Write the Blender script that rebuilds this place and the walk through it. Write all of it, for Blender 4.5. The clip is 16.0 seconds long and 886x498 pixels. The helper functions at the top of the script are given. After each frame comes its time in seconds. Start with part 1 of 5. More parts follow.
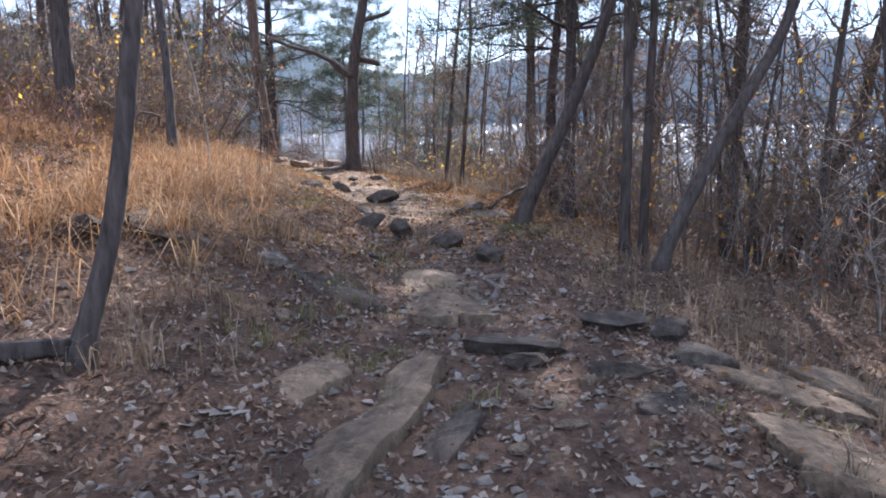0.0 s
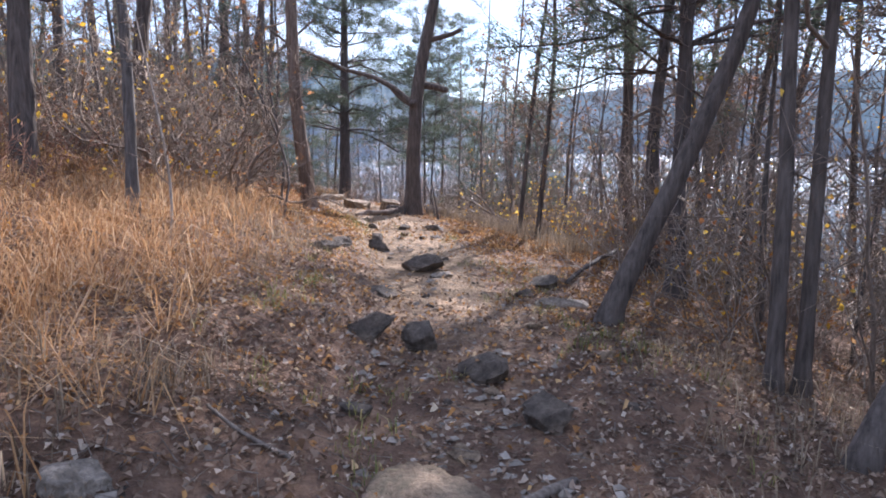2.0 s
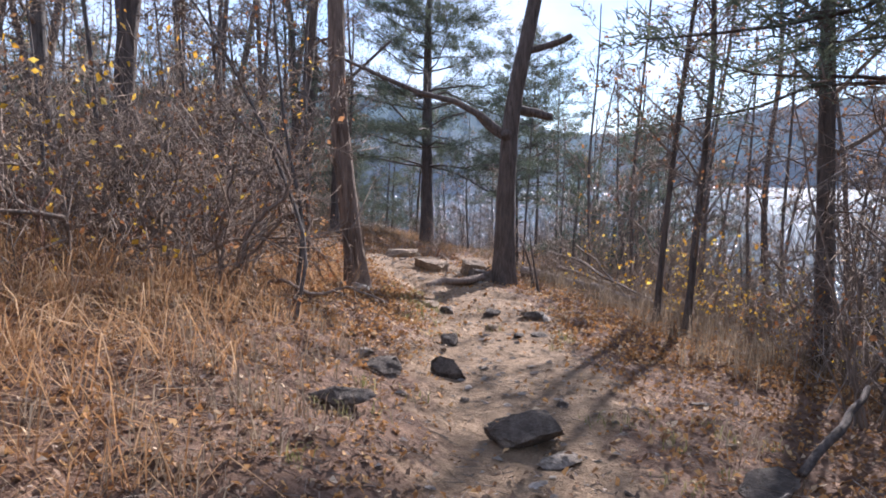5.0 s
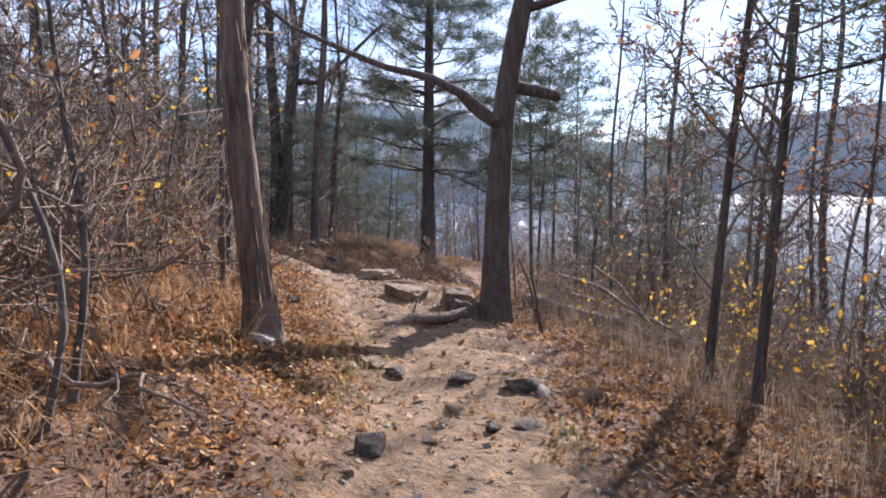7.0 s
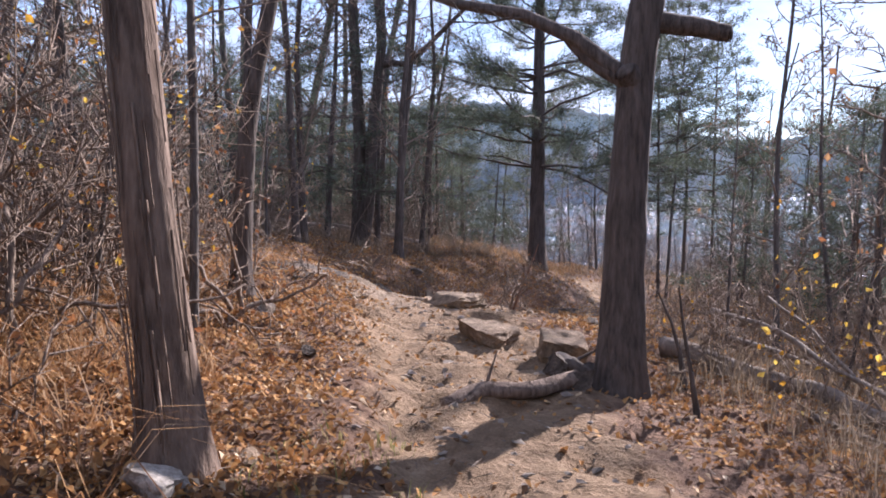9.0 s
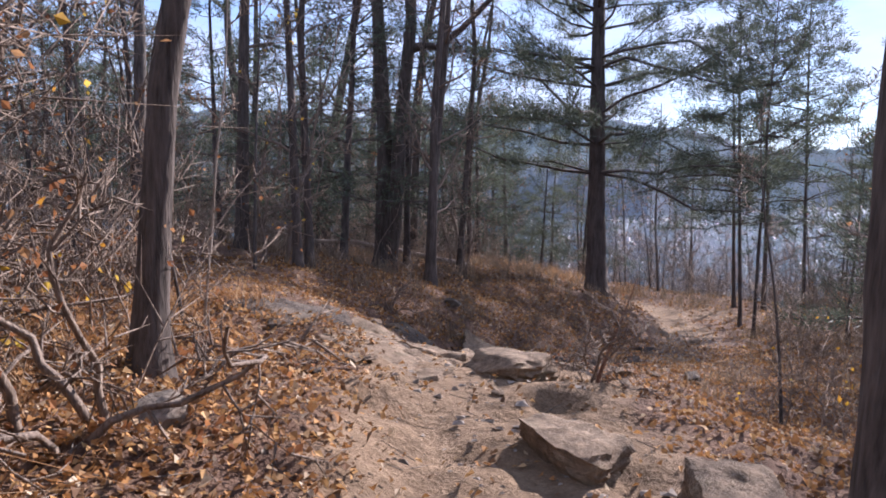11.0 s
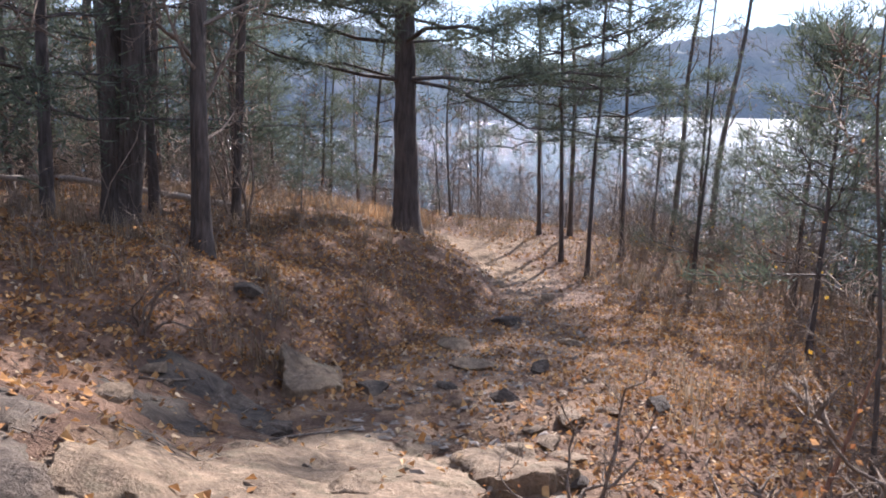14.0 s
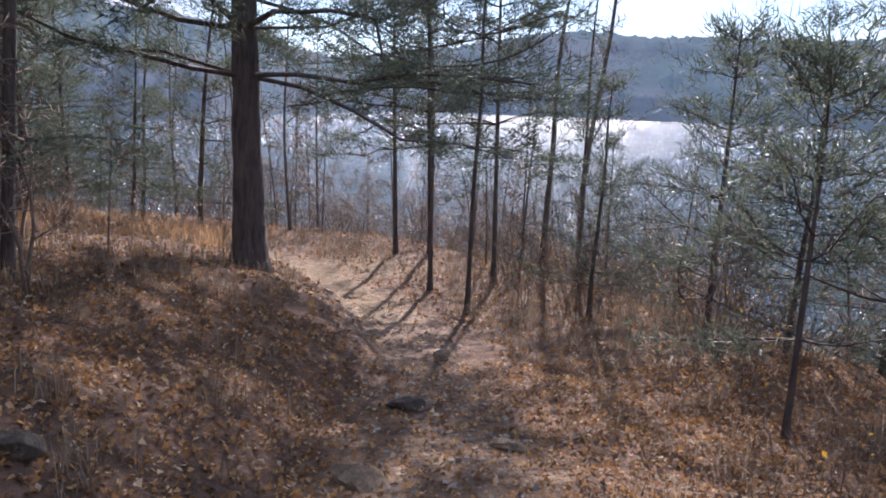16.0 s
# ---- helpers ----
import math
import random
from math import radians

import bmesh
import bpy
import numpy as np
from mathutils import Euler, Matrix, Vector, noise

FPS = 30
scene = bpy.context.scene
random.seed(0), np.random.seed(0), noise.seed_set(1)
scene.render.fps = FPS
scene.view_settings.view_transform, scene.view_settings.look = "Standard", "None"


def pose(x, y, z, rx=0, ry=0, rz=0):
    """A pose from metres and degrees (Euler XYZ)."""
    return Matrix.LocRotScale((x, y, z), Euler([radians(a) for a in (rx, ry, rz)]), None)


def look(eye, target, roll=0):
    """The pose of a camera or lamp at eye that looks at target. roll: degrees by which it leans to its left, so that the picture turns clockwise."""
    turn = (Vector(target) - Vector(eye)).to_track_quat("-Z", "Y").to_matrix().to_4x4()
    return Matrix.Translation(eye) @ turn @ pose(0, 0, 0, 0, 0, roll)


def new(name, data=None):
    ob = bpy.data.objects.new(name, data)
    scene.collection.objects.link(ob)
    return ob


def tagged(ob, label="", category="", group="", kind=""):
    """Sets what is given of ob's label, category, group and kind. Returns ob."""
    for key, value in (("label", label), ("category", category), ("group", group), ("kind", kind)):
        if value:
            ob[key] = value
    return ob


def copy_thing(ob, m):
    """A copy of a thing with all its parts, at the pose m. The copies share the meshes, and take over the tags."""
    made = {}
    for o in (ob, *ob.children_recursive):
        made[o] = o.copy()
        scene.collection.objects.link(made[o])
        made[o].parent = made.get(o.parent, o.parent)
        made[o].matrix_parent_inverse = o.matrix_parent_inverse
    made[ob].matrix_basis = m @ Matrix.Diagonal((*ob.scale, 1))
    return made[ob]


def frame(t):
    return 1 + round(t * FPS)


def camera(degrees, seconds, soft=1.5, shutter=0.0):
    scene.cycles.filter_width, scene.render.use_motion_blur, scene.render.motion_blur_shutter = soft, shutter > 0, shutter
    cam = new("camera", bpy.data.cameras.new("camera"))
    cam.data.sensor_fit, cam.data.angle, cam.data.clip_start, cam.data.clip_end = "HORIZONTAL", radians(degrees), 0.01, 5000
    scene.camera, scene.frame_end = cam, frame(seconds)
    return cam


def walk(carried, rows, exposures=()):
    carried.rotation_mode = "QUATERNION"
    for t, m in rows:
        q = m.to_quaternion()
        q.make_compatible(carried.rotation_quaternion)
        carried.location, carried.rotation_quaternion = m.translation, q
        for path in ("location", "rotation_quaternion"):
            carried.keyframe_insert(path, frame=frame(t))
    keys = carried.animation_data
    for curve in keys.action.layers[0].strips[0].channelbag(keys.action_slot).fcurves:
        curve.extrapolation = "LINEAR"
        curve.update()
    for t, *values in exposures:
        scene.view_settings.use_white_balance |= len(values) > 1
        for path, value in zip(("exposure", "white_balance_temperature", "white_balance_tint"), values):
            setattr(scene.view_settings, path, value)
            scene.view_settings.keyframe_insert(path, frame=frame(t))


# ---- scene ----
cam = camera(61.4, 16.0, 1.8)
METRES, EYE, TILT, LEAN, TURN = 23.0, 1.3, -10.2, 0.0, 0.0
ROWS = [
    (0.0, 0.0, 0.0, 0.0, -0.0, 0.0, -0.0),
    (0.5, 0.007, 0.033, 0.0057, -0.02, 0.51, -0.36),
    (1.0, 0.0118, 0.0643, 0.0124, 0.49, 1.29, -0.79),
    (1.5, 0.0142, 0.0949, 0.0203, 2.74, 1.99, -1.33),
    (2.0, 0.014, 0.1251, 0.0294, 6.75, 1.97, -2.21),
    (2.5, 0.0099, 0.1566, 0.0382, 8.72, 2.64, -2.84),
    (3.0, 0.0076, 0.1847, 0.0474, 12.25, 2.46, -3.36),
    (3.5, -0.0007, 0.2105, 0.0529, 13.25, 2.81, -3.29),
    (4.0, -0.0075, 0.2354, 0.0574, 13.19, 3.41, -3.18),
    (6.5, -0.0192, 0.3886, 0.0834, 14.84, 4.49, -3.26),
    (7.0, -0.0207, 0.4221, 0.0861, 15.29, 4.67, -3.32),
    (7.5, -0.0255, 0.4549, 0.0904, 16.03, 4.73, -3.53),
    (8.0, -0.0291, 0.4884, 0.0956, 18.39, 4.65, -3.82),
    (8.5, -0.0378, 0.5202, 0.1011, 22.17, 4.38, -4.34),
    (9.0, -0.0501, 0.5505, 0.1061, 24.1, 4.08, -4.6),
    (9.5, -0.0607, 0.5819, 0.1125, 26.56, 4.03, -4.77),
    (10.0, -0.0748, 0.6121, 0.1162, 27.27, 4.28, -4.75),
    (12.5, -0.1576, 0.7483, 0.1357, 25.68, 5.74, -4.1),
    (13.0, -0.1743, 0.7732, 0.1419, 20.2, 5.08, -3.23),
    (13.5, -0.1917, 0.7964, 0.1476, 14.09, 2.81, -2.81),
    (14.0, -0.2057, 0.8189, 0.153, 7.93, -0.86, -2.14),
    (14.5, -0.2176, 0.8442, 0.16, 4.21, -3.0, -1.82),
    (15.0, -0.2306, 0.8682, 0.1667, 0.22, -3.15, -1.52),
    (15.5, -0.237, 0.8956, 0.1728, -2.72, -2.46, -1.39),
    (16.0, -0.2436, 0.9226, 0.1788, -5.72, -0.93, -1.29),
]
walk(cam, [(t, pose(0, 0, EYE, TILT, LEAN, TURN) @ pose(METRES * x, METRES * y, METRES * z, 90 + pitch, roll, yaw)) for t, x, y, z, yaw, pitch, roll in ROWS], [(0.0, 1.85, 5550, 18), (1.5, 2.0, 5620, 20), (3.5, 1.75, 5500, 19), (7.0, 1.62, 5750, 21), (10.0, 1.58, 5700, 25), (12.5, 1.2, 5600, 24), (13.0, 1.42, 5600, 24), (13.5, 1.55, 5700, 22), (14.5, 1.95, 5700, 18), (15.0, 1.95, 5700, 19), (16.0, 1.55, 5650, 21)])

from mathutils.bvhtree import BVHTree

# ---- light ----
SUN_AZ, SUN_EL = 13.5, 29.0
world = bpy.data.worlds.new("sky")
scene.world = world
world.use_nodes = True
wt = world.node_tree
wt.nodes.clear()
w_out = wt.nodes.new("ShaderNodeOutputWorld")
w_bg = wt.nodes.new("ShaderNodeBackground")
w_sky = wt.nodes.new("ShaderNodeTexSky")
w_sky.sky_type, w_sky.sun_disc = "NISHITA", False
w_sky.sun_elevation, w_sky.sun_rotation = radians(SUN_EL), radians(SUN_AZ)
w_sky.air_density, w_sky.dust_density = 1.1, 0.0
w_co = wt.nodes.new("ShaderNodeTexCoord")
w_map = wt.nodes.new("ShaderNodeMapping")
w_map.inputs["Scale"].default_value = (2.2, 2.2, 6.0)
w_noise = wt.nodes.new("ShaderNodeTexNoise")
w_noise.inputs["Scale"].default_value, w_noise.inputs["Detail"].default_value, w_noise.inputs["Roughness"].default_value = 1.3, 8, 0.62
w_ramp = wt.nodes.new("ShaderNodeValToRGB")
w_ramp.color_ramp.elements[0].position, w_ramp.color_ramp.elements[1].position = 0.4, 0.68
w_mix = wt.nodes.new("ShaderNodeMixRGB")
w_mix.inputs[2].default_value = (3.9, 4.15, 4.6, 1)
w_soft = wt.nodes.new("ShaderNodeMixRGB")
w_soft.inputs[0].default_value, w_soft.inputs[2].default_value = 0.6, (1.5, 2.1, 3.3, 1)
wt.links.new(w_co.outputs["Generated"], w_map.inputs["Vector"])
wt.links.new(w_map.outputs[0], w_noise.inputs["Vector"])
wt.links.new(w_noise.outputs["Fac"], w_ramp.inputs[0])
wt.links.new(w_ramp.outputs[0], w_mix.inputs[0])
wt.links.new(w_sky.outputs[0], w_soft.inputs[1])
wt.links.new(w_soft.outputs[0], w_mix.inputs[1])
wt.links.new(w_mix.outputs[0], w_bg.inputs[0])
wt.links.new(w_bg.outputs[0], w_out.inputs[0])
w_bg.inputs[1].default_value = 0.1

sun_data = bpy.data.lights.new("sun", "SUN")
sun_data.energy, sun_data.angle, sun_data.color = 4.4, radians(0.9), (1.0, 0.93, 0.82)
sun = new("sun", sun_data)
az, el = radians(SUN_AZ), radians(SUN_EL)
sun.matrix_world = look((0, 0, 60), (-60 * math.sin(az) * math.cos(el), -60 * math.cos(az) * math.cos(el), 60 - 60 * math.sin(el)))

# ---- materials ----
def shade(name, rough=0.85, metal=0.0, spec=0.3):
    m = bpy.data.materials.new(name)
    m.use_nodes = True
    nt = m.node_tree
    b = nt.nodes["Principled BSDF"]
    b.inputs["Roughness"].default_value, b.inputs["Metallic"].default_value = rough, metal
    b.inputs["Specular IOR Level"].default_value = spec
    return m, nt, b


def node(nt, kind, **sets):
    n = nt.nodes.new(kind)
    for k, v in sets.items():
        n.inputs[k.replace("_", " ")].default_value = v
    return n


def ramp(nt, source, *stops):
    r = nt.nodes.new("ShaderNodeValToRGB")
    el = r.color_ramp.elements
    while len(el) < len(stops):
        el.new(0.5)
    for e, (at, c) in zip(el, stops):
        e.position, e.color = at, (*c, 1)
    nt.links.new(source, r.inputs[0])
    return r.outputs[0]


def mixed(nt, fac, a, b, mode="MIX"):
    m = nt.nodes.new("ShaderNodeMixRGB")
    m.blend_type = mode
    for k, v in enumerate((fac, a, b)):
        if isinstance(v, (int, float)):
            m.inputs[k].default_value = v
        elif isinstance(v, tuple):
            m.inputs[k].default_value = (*v, 1)
        else:
            nt.links.new(v, m.inputs[k])
    return m.outputs[0]


def grain(nt, scale, detail=6, rough=0.6, stretch=(1, 1, 1), space="Object"):
    co = nt.nodes.new("ShaderNodeTexCoord")
    mp = nt.nodes.new("ShaderNodeMapping")
    mp.inputs["Scale"].default_value = stretch
    n = node(nt, "ShaderNodeTexNoise", Scale=scale, Detail=detail, Roughness=rough)
    nt.links.new(co.outputs[space], mp.inputs["Vector"])
    nt.links.new(mp.outputs[0], n.inputs["Vector"])
    return n.outputs["Fac"]


def bump(nt, b, source, strength, distance):
    n = node(nt, "ShaderNodeBump", Strength=strength, Distance=distance)
    nt.links.new(source, n.inputs["Height"])
    nt.links.new(n.outputs[0], b.inputs["Normal"])


def bark_material(name, dark, light, furrow=26.0):
    m, nt, b = shade(name, 0.92, spec=0.15)
    ridge = grain(nt, furrow, 5, 0.65, (1, 1, 0.13))
    patch = grain(nt, 2.3, 4, 0.6)
    col = ramp(nt, ridge, (0.3, dark), (0.68, light))
    col = mixed(nt, ramp(nt, patch, (0.5, (0, 0, 0)), (0.72, (0.3, 0.3, 0.3))), col, tuple(c * 1.2 + 0.01 for c in light))
    nt.links.new(col, b.inputs["Base Color"])
    bump(nt, b, ridge, 0.9, 0.03)
    return m


def stone_material(name, dark, light, moss=0.25):
    m, nt, b = shade(name, 0.9, spec=0.2)
    big, mid, fine = grain(nt, 2.6, 7, 0.68), grain(nt, 11, 6, 0.7), grain(nt, 48, 5, 0.7)
    col = ramp(nt, big, (0.3, dark), (0.5, tuple((p + q) / 2 for p, q in zip(dark, light))), (0.68, light))
    col = mixed(nt, 0.75, col, ramp(nt, mid, (0.32, (0.22, 0.21, 0.2)), (0.68, (0.78, 0.77, 0.76))), "OVERLAY")
    col = mixed(nt, 0.5, col, ramp(nt, fine, (0.3, (0.2, 0.2, 0.2)), (0.7, (0.8, 0.8, 0.8))), "OVERLAY")
    spots = grain(nt, 5, 5, 0.6)
    col = mixed(nt, ramp(nt, spots, (0.52, (0, 0, 0)), (0.66, (moss, moss, moss))), col, (0.1, 0.095, 0.055))
    dust = grain(nt, 1.7, 6, 0.65)
    col = mixed(nt, ramp(nt, dust, (0.5, (0, 0, 0)), (0.64, (0.6, 0.6, 0.6))), col, (0.2, 0.135, 0.085))
    nt.links.new(col, b.inputs["Base Color"])
    bump(nt, b, mixed(nt, 0.35, mixed(nt, 0.45, mid, big), fine), 1.0, 0.07)
    return m


def island_material(name, stops, rough=0.8, through_light=0.0):
    """Many small leaves or blades in one mesh, each with its own shade."""
    m, nt, b = shade(name, rough, spec=0.08)
    g = nt.nodes.new("ShaderNodeNewGeometry")
    col = ramp(nt, g.outputs["Random Per Island"], *stops)
    col = mixed(nt, 0.35, col, ramp(nt, grain(nt, 40, 3), (0.35, (0.3, 0.3, 0.3)), (0.7, (0.75, 0.75, 0.75))), "OVERLAY")
    nt.links.new(col, b.inputs["Base Color"])
    if through_light:
        t = nt.nodes.new("ShaderNodeBsdfTranslucent")
        nt.links.new(col, t.inputs["Color"])
        s = nt.nodes.new("ShaderNodeMixShader")
        s.inputs[0].default_value = through_light
        nt.links.new(b.outputs[0], s.inputs[1])
        nt.links.new(t.outputs[0], s.inputs[2])
        nt.links.new(s.outputs[0], nt.nodes["Material Output"].inputs["Surface"])
    return m


BARK_DARK = bark_material("bark_dark", (0.043, 0.034, 0.027), (0.15, 0.118, 0.096))
BARK_GREY = bark_material("bark_grey", (0.05, 0.043, 0.037), (0.165, 0.14, 0.12), 34)
BARK_CEDAR = bark_material("bark_cedar", (0.07, 0.047, 0.034), (0.25, 0.18, 0.132), 22)
BARK_PINE = bark_material("bark_pine", (0.04, 0.032, 0.028), (0.14, 0.112, 0.095), 18)
TWIG = bark_material("twig_bark", (0.115, 0.083, 0.062), (0.31, 0.235, 0.175), 40)
TWIG_PALE = bark_material("twig_pale", (0.21, 0.165, 0.125), (0.44, 0.37, 0.3), 40)
RUST_STEM = bark_material("rust_stems", (0.12, 0.06, 0.04), (0.3, 0.17, 0.11), 40)
DEADWOOD = bark_material("deadwood", (0.1, 0.077, 0.058), (0.29, 0.23, 0.18), 30)
CUTWOOD = bark_material("cut_wood", (0.2, 0.15, 0.11), (0.4, 0.33, 0.26), 20)
ROCK = stone_material("rock", (0.055, 0.042, 0.032), (0.17, 0.131, 0.098))
ROCK_PALE = stone_material("rock_pale", (0.17, 0.135, 0.1), (0.37, 0.305, 0.24), 0.3)
# Pale rock with sunlight put into its colour, for the boulder by the cedar.
ROCK_WHITE_LIT = stone_material("rock_white_lit", (0.3, 0.26, 0.215), (0.58, 0.52, 0.44), 0.3)
ROCK_TAN = stone_material("rock_tan", (0.135, 0.094, 0.06), (0.35, 0.25, 0.16), 0.5)
LITTER = island_material("leaf_litter", ((0.0, (0.13, 0.076, 0.044)), (0.35, (0.29, 0.142, 0.054)), (0.62, (0.43, 0.216, 0.074)), (0.85, (0.52, 0.31, 0.125)), (1.0, (0.56, 0.45, 0.31))), 0.7, 0.25)
OLD_LITTER = island_material("weathered_litter", ((0.0, (0.1, 0.068, 0.048)), (0.4, (0.2, 0.135, 0.092)), (0.75, (0.31, 0.21, 0.14)), (1.0, (0.46, 0.36, 0.27))), 0.8, 0.2)
DRY_GRASS = island_material("dry_grass", ((0.0, (0.2, 0.097, 0.045)), (0.4, (0.36, 0.194, 0.086)), (0.75, (0.48, 0.292, 0.14)), (1.0, (0.56, 0.4, 0.25))), 0.75, 0.4)
DULL_GRASS = island_material("dull_grass", ((0.0, (0.12, 0.085, 0.055)), (0.5, (0.23, 0.165, 0.105)), (1.0, (0.36, 0.28, 0.19))), 0.8, 0.3)
GREEN_GRASS = island_material("green_grass", ((0.0, (0.12, 0.13, 0.04)), (0.6, (0.24, 0.22, 0.08)), (1.0, (0.4, 0.32, 0.15))), 0.8, 0.35)
NEEDLES = island_material("needles", ((0.0, (0.075, 0.09, 0.062)), (0.6, (0.115, 0.133, 0.088)), (1.0, (0.18, 0.19, 0.125))), 0.6, 0.3)
YELLOW = island_material("yellow_leaves", ((0.0, (0.42, 0.2, 0.03)), (0.5, (0.62, 0.36, 0.04)), (1.0, (0.7, 0.5, 0.1))), 0.6, 0.5)
RUST = island_material("rust_leaves", ((0.0, (0.2, 0.08, 0.035)), (0.6, (0.34, 0.15, 0.06)), (1.0, (0.45, 0.26, 0.12))), 0.7, 0.45)
GRAVEL = island_material("gravel", ((0.0, (0.15, 0.125, 0.1)), (0.6, (0.27, 0.22, 0.17)), (1.0, (0.36, 0.3, 0.24))), 0.9)


def ground_material():
    m, nt, b = shade("ground_soil", 0.95, spec=0.12)
    at = nt.nodes.new("ShaderNodeAttribute")
    at.attribute_name = "trodden"
    big, mid, fine = grain(nt, 0.7, 5), grain(nt, 5.5, 7, 0.65), grain(nt, 55, 6, 0.7)
    soil = ramp(nt, mid, (0.3, (0.165, 0.11, 0.066)), (0.55, (0.285, 0.194, 0.119)), (0.78, (0.41, 0.288, 0.18)))
    duff = ramp(nt, mid, (0.25, (0.088, 0.055, 0.039)), (0.5, (0.18, 0.11, 0.073)), (0.75, (0.295, 0.183, 0.118)))
    add = nt.nodes.new("ShaderNodeMath")
    add.operation = "MULTIPLY_ADD"
    nt.links.new(mid, add.inputs[0])
    add.inputs[1].default_value = 1.3
    sub = nt.nodes.new("ShaderNodeMath")
    sub.operation = "SUBTRACT"
    nt.links.new(at.outputs["Fac"], sub.inputs[0])
    sub.inputs[1].default_value = 0.65
    nt.links.new(sub.outputs[0], add.inputs[2])
    mask = ramp(nt, add.outputs[0], (0.3, (0, 0, 0)), (0.75, (1, 1, 1)))
    col = mixed(nt, mask, duff, soil)
    col = mixed(nt, 0.5, col, ramp(nt, fine, (0.3, (0.25, 0.25, 0.25)), (0.7, (0.78, 0.78, 0.78))), "OVERLAY")
    col = mixed(nt, 0.3, col, ramp(nt, big, (0.35, (0.35, 0.33, 0.3)), (0.65, (0.65, 0.63, 0.6))), "OVERLAY")
    nt.links.new(col, b.inputs["Base Color"])
    clod = grain(nt, 13, 4, 0.6)
    tread = grain(nt, 4.6, 3, 0.55)
    bump(nt, b, mixed(nt, 0.4, mixed(nt, 0.35, clod, fine), tread), 1.0, 0.16)
    return m


def water_material():
    m, nt, b = shade("lake_water", 0.15, spec=0.5)
    b.inputs["Base Color"].default_value = (0.03, 0.045, 0.05, 1)
    b.inputs["IOR"].default_value = 1.33
    waves = mixed(nt, 0.4, grain(nt, 1.6, 5, 0.65, (1, 2.4, 1)), grain(nt, 0.3, 3, 0.5, (1, 2.2, 1)))
    bump(nt, b, waves, 1.0, 0.85)
    return m


def hill_material():
    m, nt, b = shade("hazy_wooded_hill", 1.0, spec=0.0)
    crowns, stand = grain(nt, 0.16, 5, 0.7), grain(nt, 0.012, 4, 0.6)
    # Bluish greys: the haze of the distance is put into the hill colours.
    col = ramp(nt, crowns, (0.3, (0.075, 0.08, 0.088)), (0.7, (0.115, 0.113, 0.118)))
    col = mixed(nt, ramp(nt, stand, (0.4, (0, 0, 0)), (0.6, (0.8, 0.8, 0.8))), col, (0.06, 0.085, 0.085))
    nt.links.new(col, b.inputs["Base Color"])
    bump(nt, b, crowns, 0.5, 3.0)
    # Faint blue glow stands in for haze in the air before the hills.
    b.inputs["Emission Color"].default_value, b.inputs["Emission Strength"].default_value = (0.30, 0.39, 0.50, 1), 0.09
    return m


SOIL, WATER, HILL = ground_material(), water_material(), hill_material()

# ---- mesh building ----
class Geo:
    """Gathers tubes, quads and triangles for one mesh."""

    def __init__(self):
        self.v, self.q, self.t, self.n = [], [], [], 0

    def put(self, verts, quads=(), tris=()):
        self.v.append(np.asarray(verts, float))
        if len(quads):
            self.q.append(np.asarray(quads, int) + self.n)
        if len(tris):
            self.t.append(np.asarray(tris, int) + self.n)
        self.n += len(verts)

    def tube(self, pts, radii, sides=5, lumpy=None, cap=False):
        pts, radii = np.asarray(pts, float), np.asarray(radii, float)
        tan = np.gradient(pts, axis=0)
        tan /= np.linalg.norm(tan, axis=1)[:, None] + 1e-9
        ref = np.array([0.31, 0.95, 0.05]) if abs(tan[0, 1]) < 0.8 else np.array([1.0, 0.1, 0.05])
        a = np.cross(tan, ref)
        a /= np.linalg.norm(a, axis=1)[:, None] + 1e-9
        b = np.cross(tan, a)
        w = np.arange(sides) * 2 * np.pi / sides
        rr = radii[:, None] * np.ones(sides)
        if lumpy is not None:
            rr = rr * lumpy(len(pts), sides)
        ring = pts[:, None] + rr[..., None] * (np.cos(w)[None, :, None] * a[:, None] + np.sin(w)[None, :, None] * b[:, None])
        i, j = np.meshgrid(np.arange(len(pts) - 1), np.arange(sides), indexing="ij")
        k = (j + 1) % sides
        quads = np.stack([i * sides + j, i * sides + k, (i + 1) * sides + k, (i + 1) * sides + j], -1).reshape(-1, 4)
        verts = ring.reshape(-1, 3)
        tris = []
        if cap:
            verts = np.vstack([verts, pts[-1], pts[0]])
            last = (len(pts) - 1) * sides
            tris = [(last + s, last + (s + 1) % sides, len(verts) - 2) for s in range(sides)] + [((s + 1) % sides, s, len(verts) - 1) for s in range(sides)]
        self.put(verts, quads, tris)

    def mesh(self, name, material, smooth=True):
        me = bpy.data.meshes.new(name)
        v = np.concatenate(self.v) if self.v else np.zeros((0, 3))
        q = np.concatenate(self.q) if self.q else np.zeros((0, 4), int)
        t = np.concatenate(self.t) if self.t else np.zeros((0, 3), int)
        me.vertices.add(len(v))
        me.vertices.foreach_set("co", v.astype(np.float32).ravel())
        loops = np.concatenate([q.ravel(), t.ravel()])
        me.loops.add(len(loops))
        me.loops.foreach_set("vertex_index", loops.astype(np.int32))
        start = np.concatenate([np.arange(len(q)) * 4, len(q) * 4 + np.arange(len(t)) * 3])
        me.polygons.add(len(start))
        me.polygons.foreach_set("loop_start", start.astype(np.int32))
        me.polygons.foreach_set("use_smooth", np.full(len(start), smooth))
        me.update(calc_edges=True)
        me.validate()
        me.materials.append(material)
        return me


def part(name, geo, material, parent, label="", smooth=True):
    ob = new(name, geo.mesh(name, material, smooth))
    ob.parent = parent
    if label:
        ob["label"] = label
    return ob


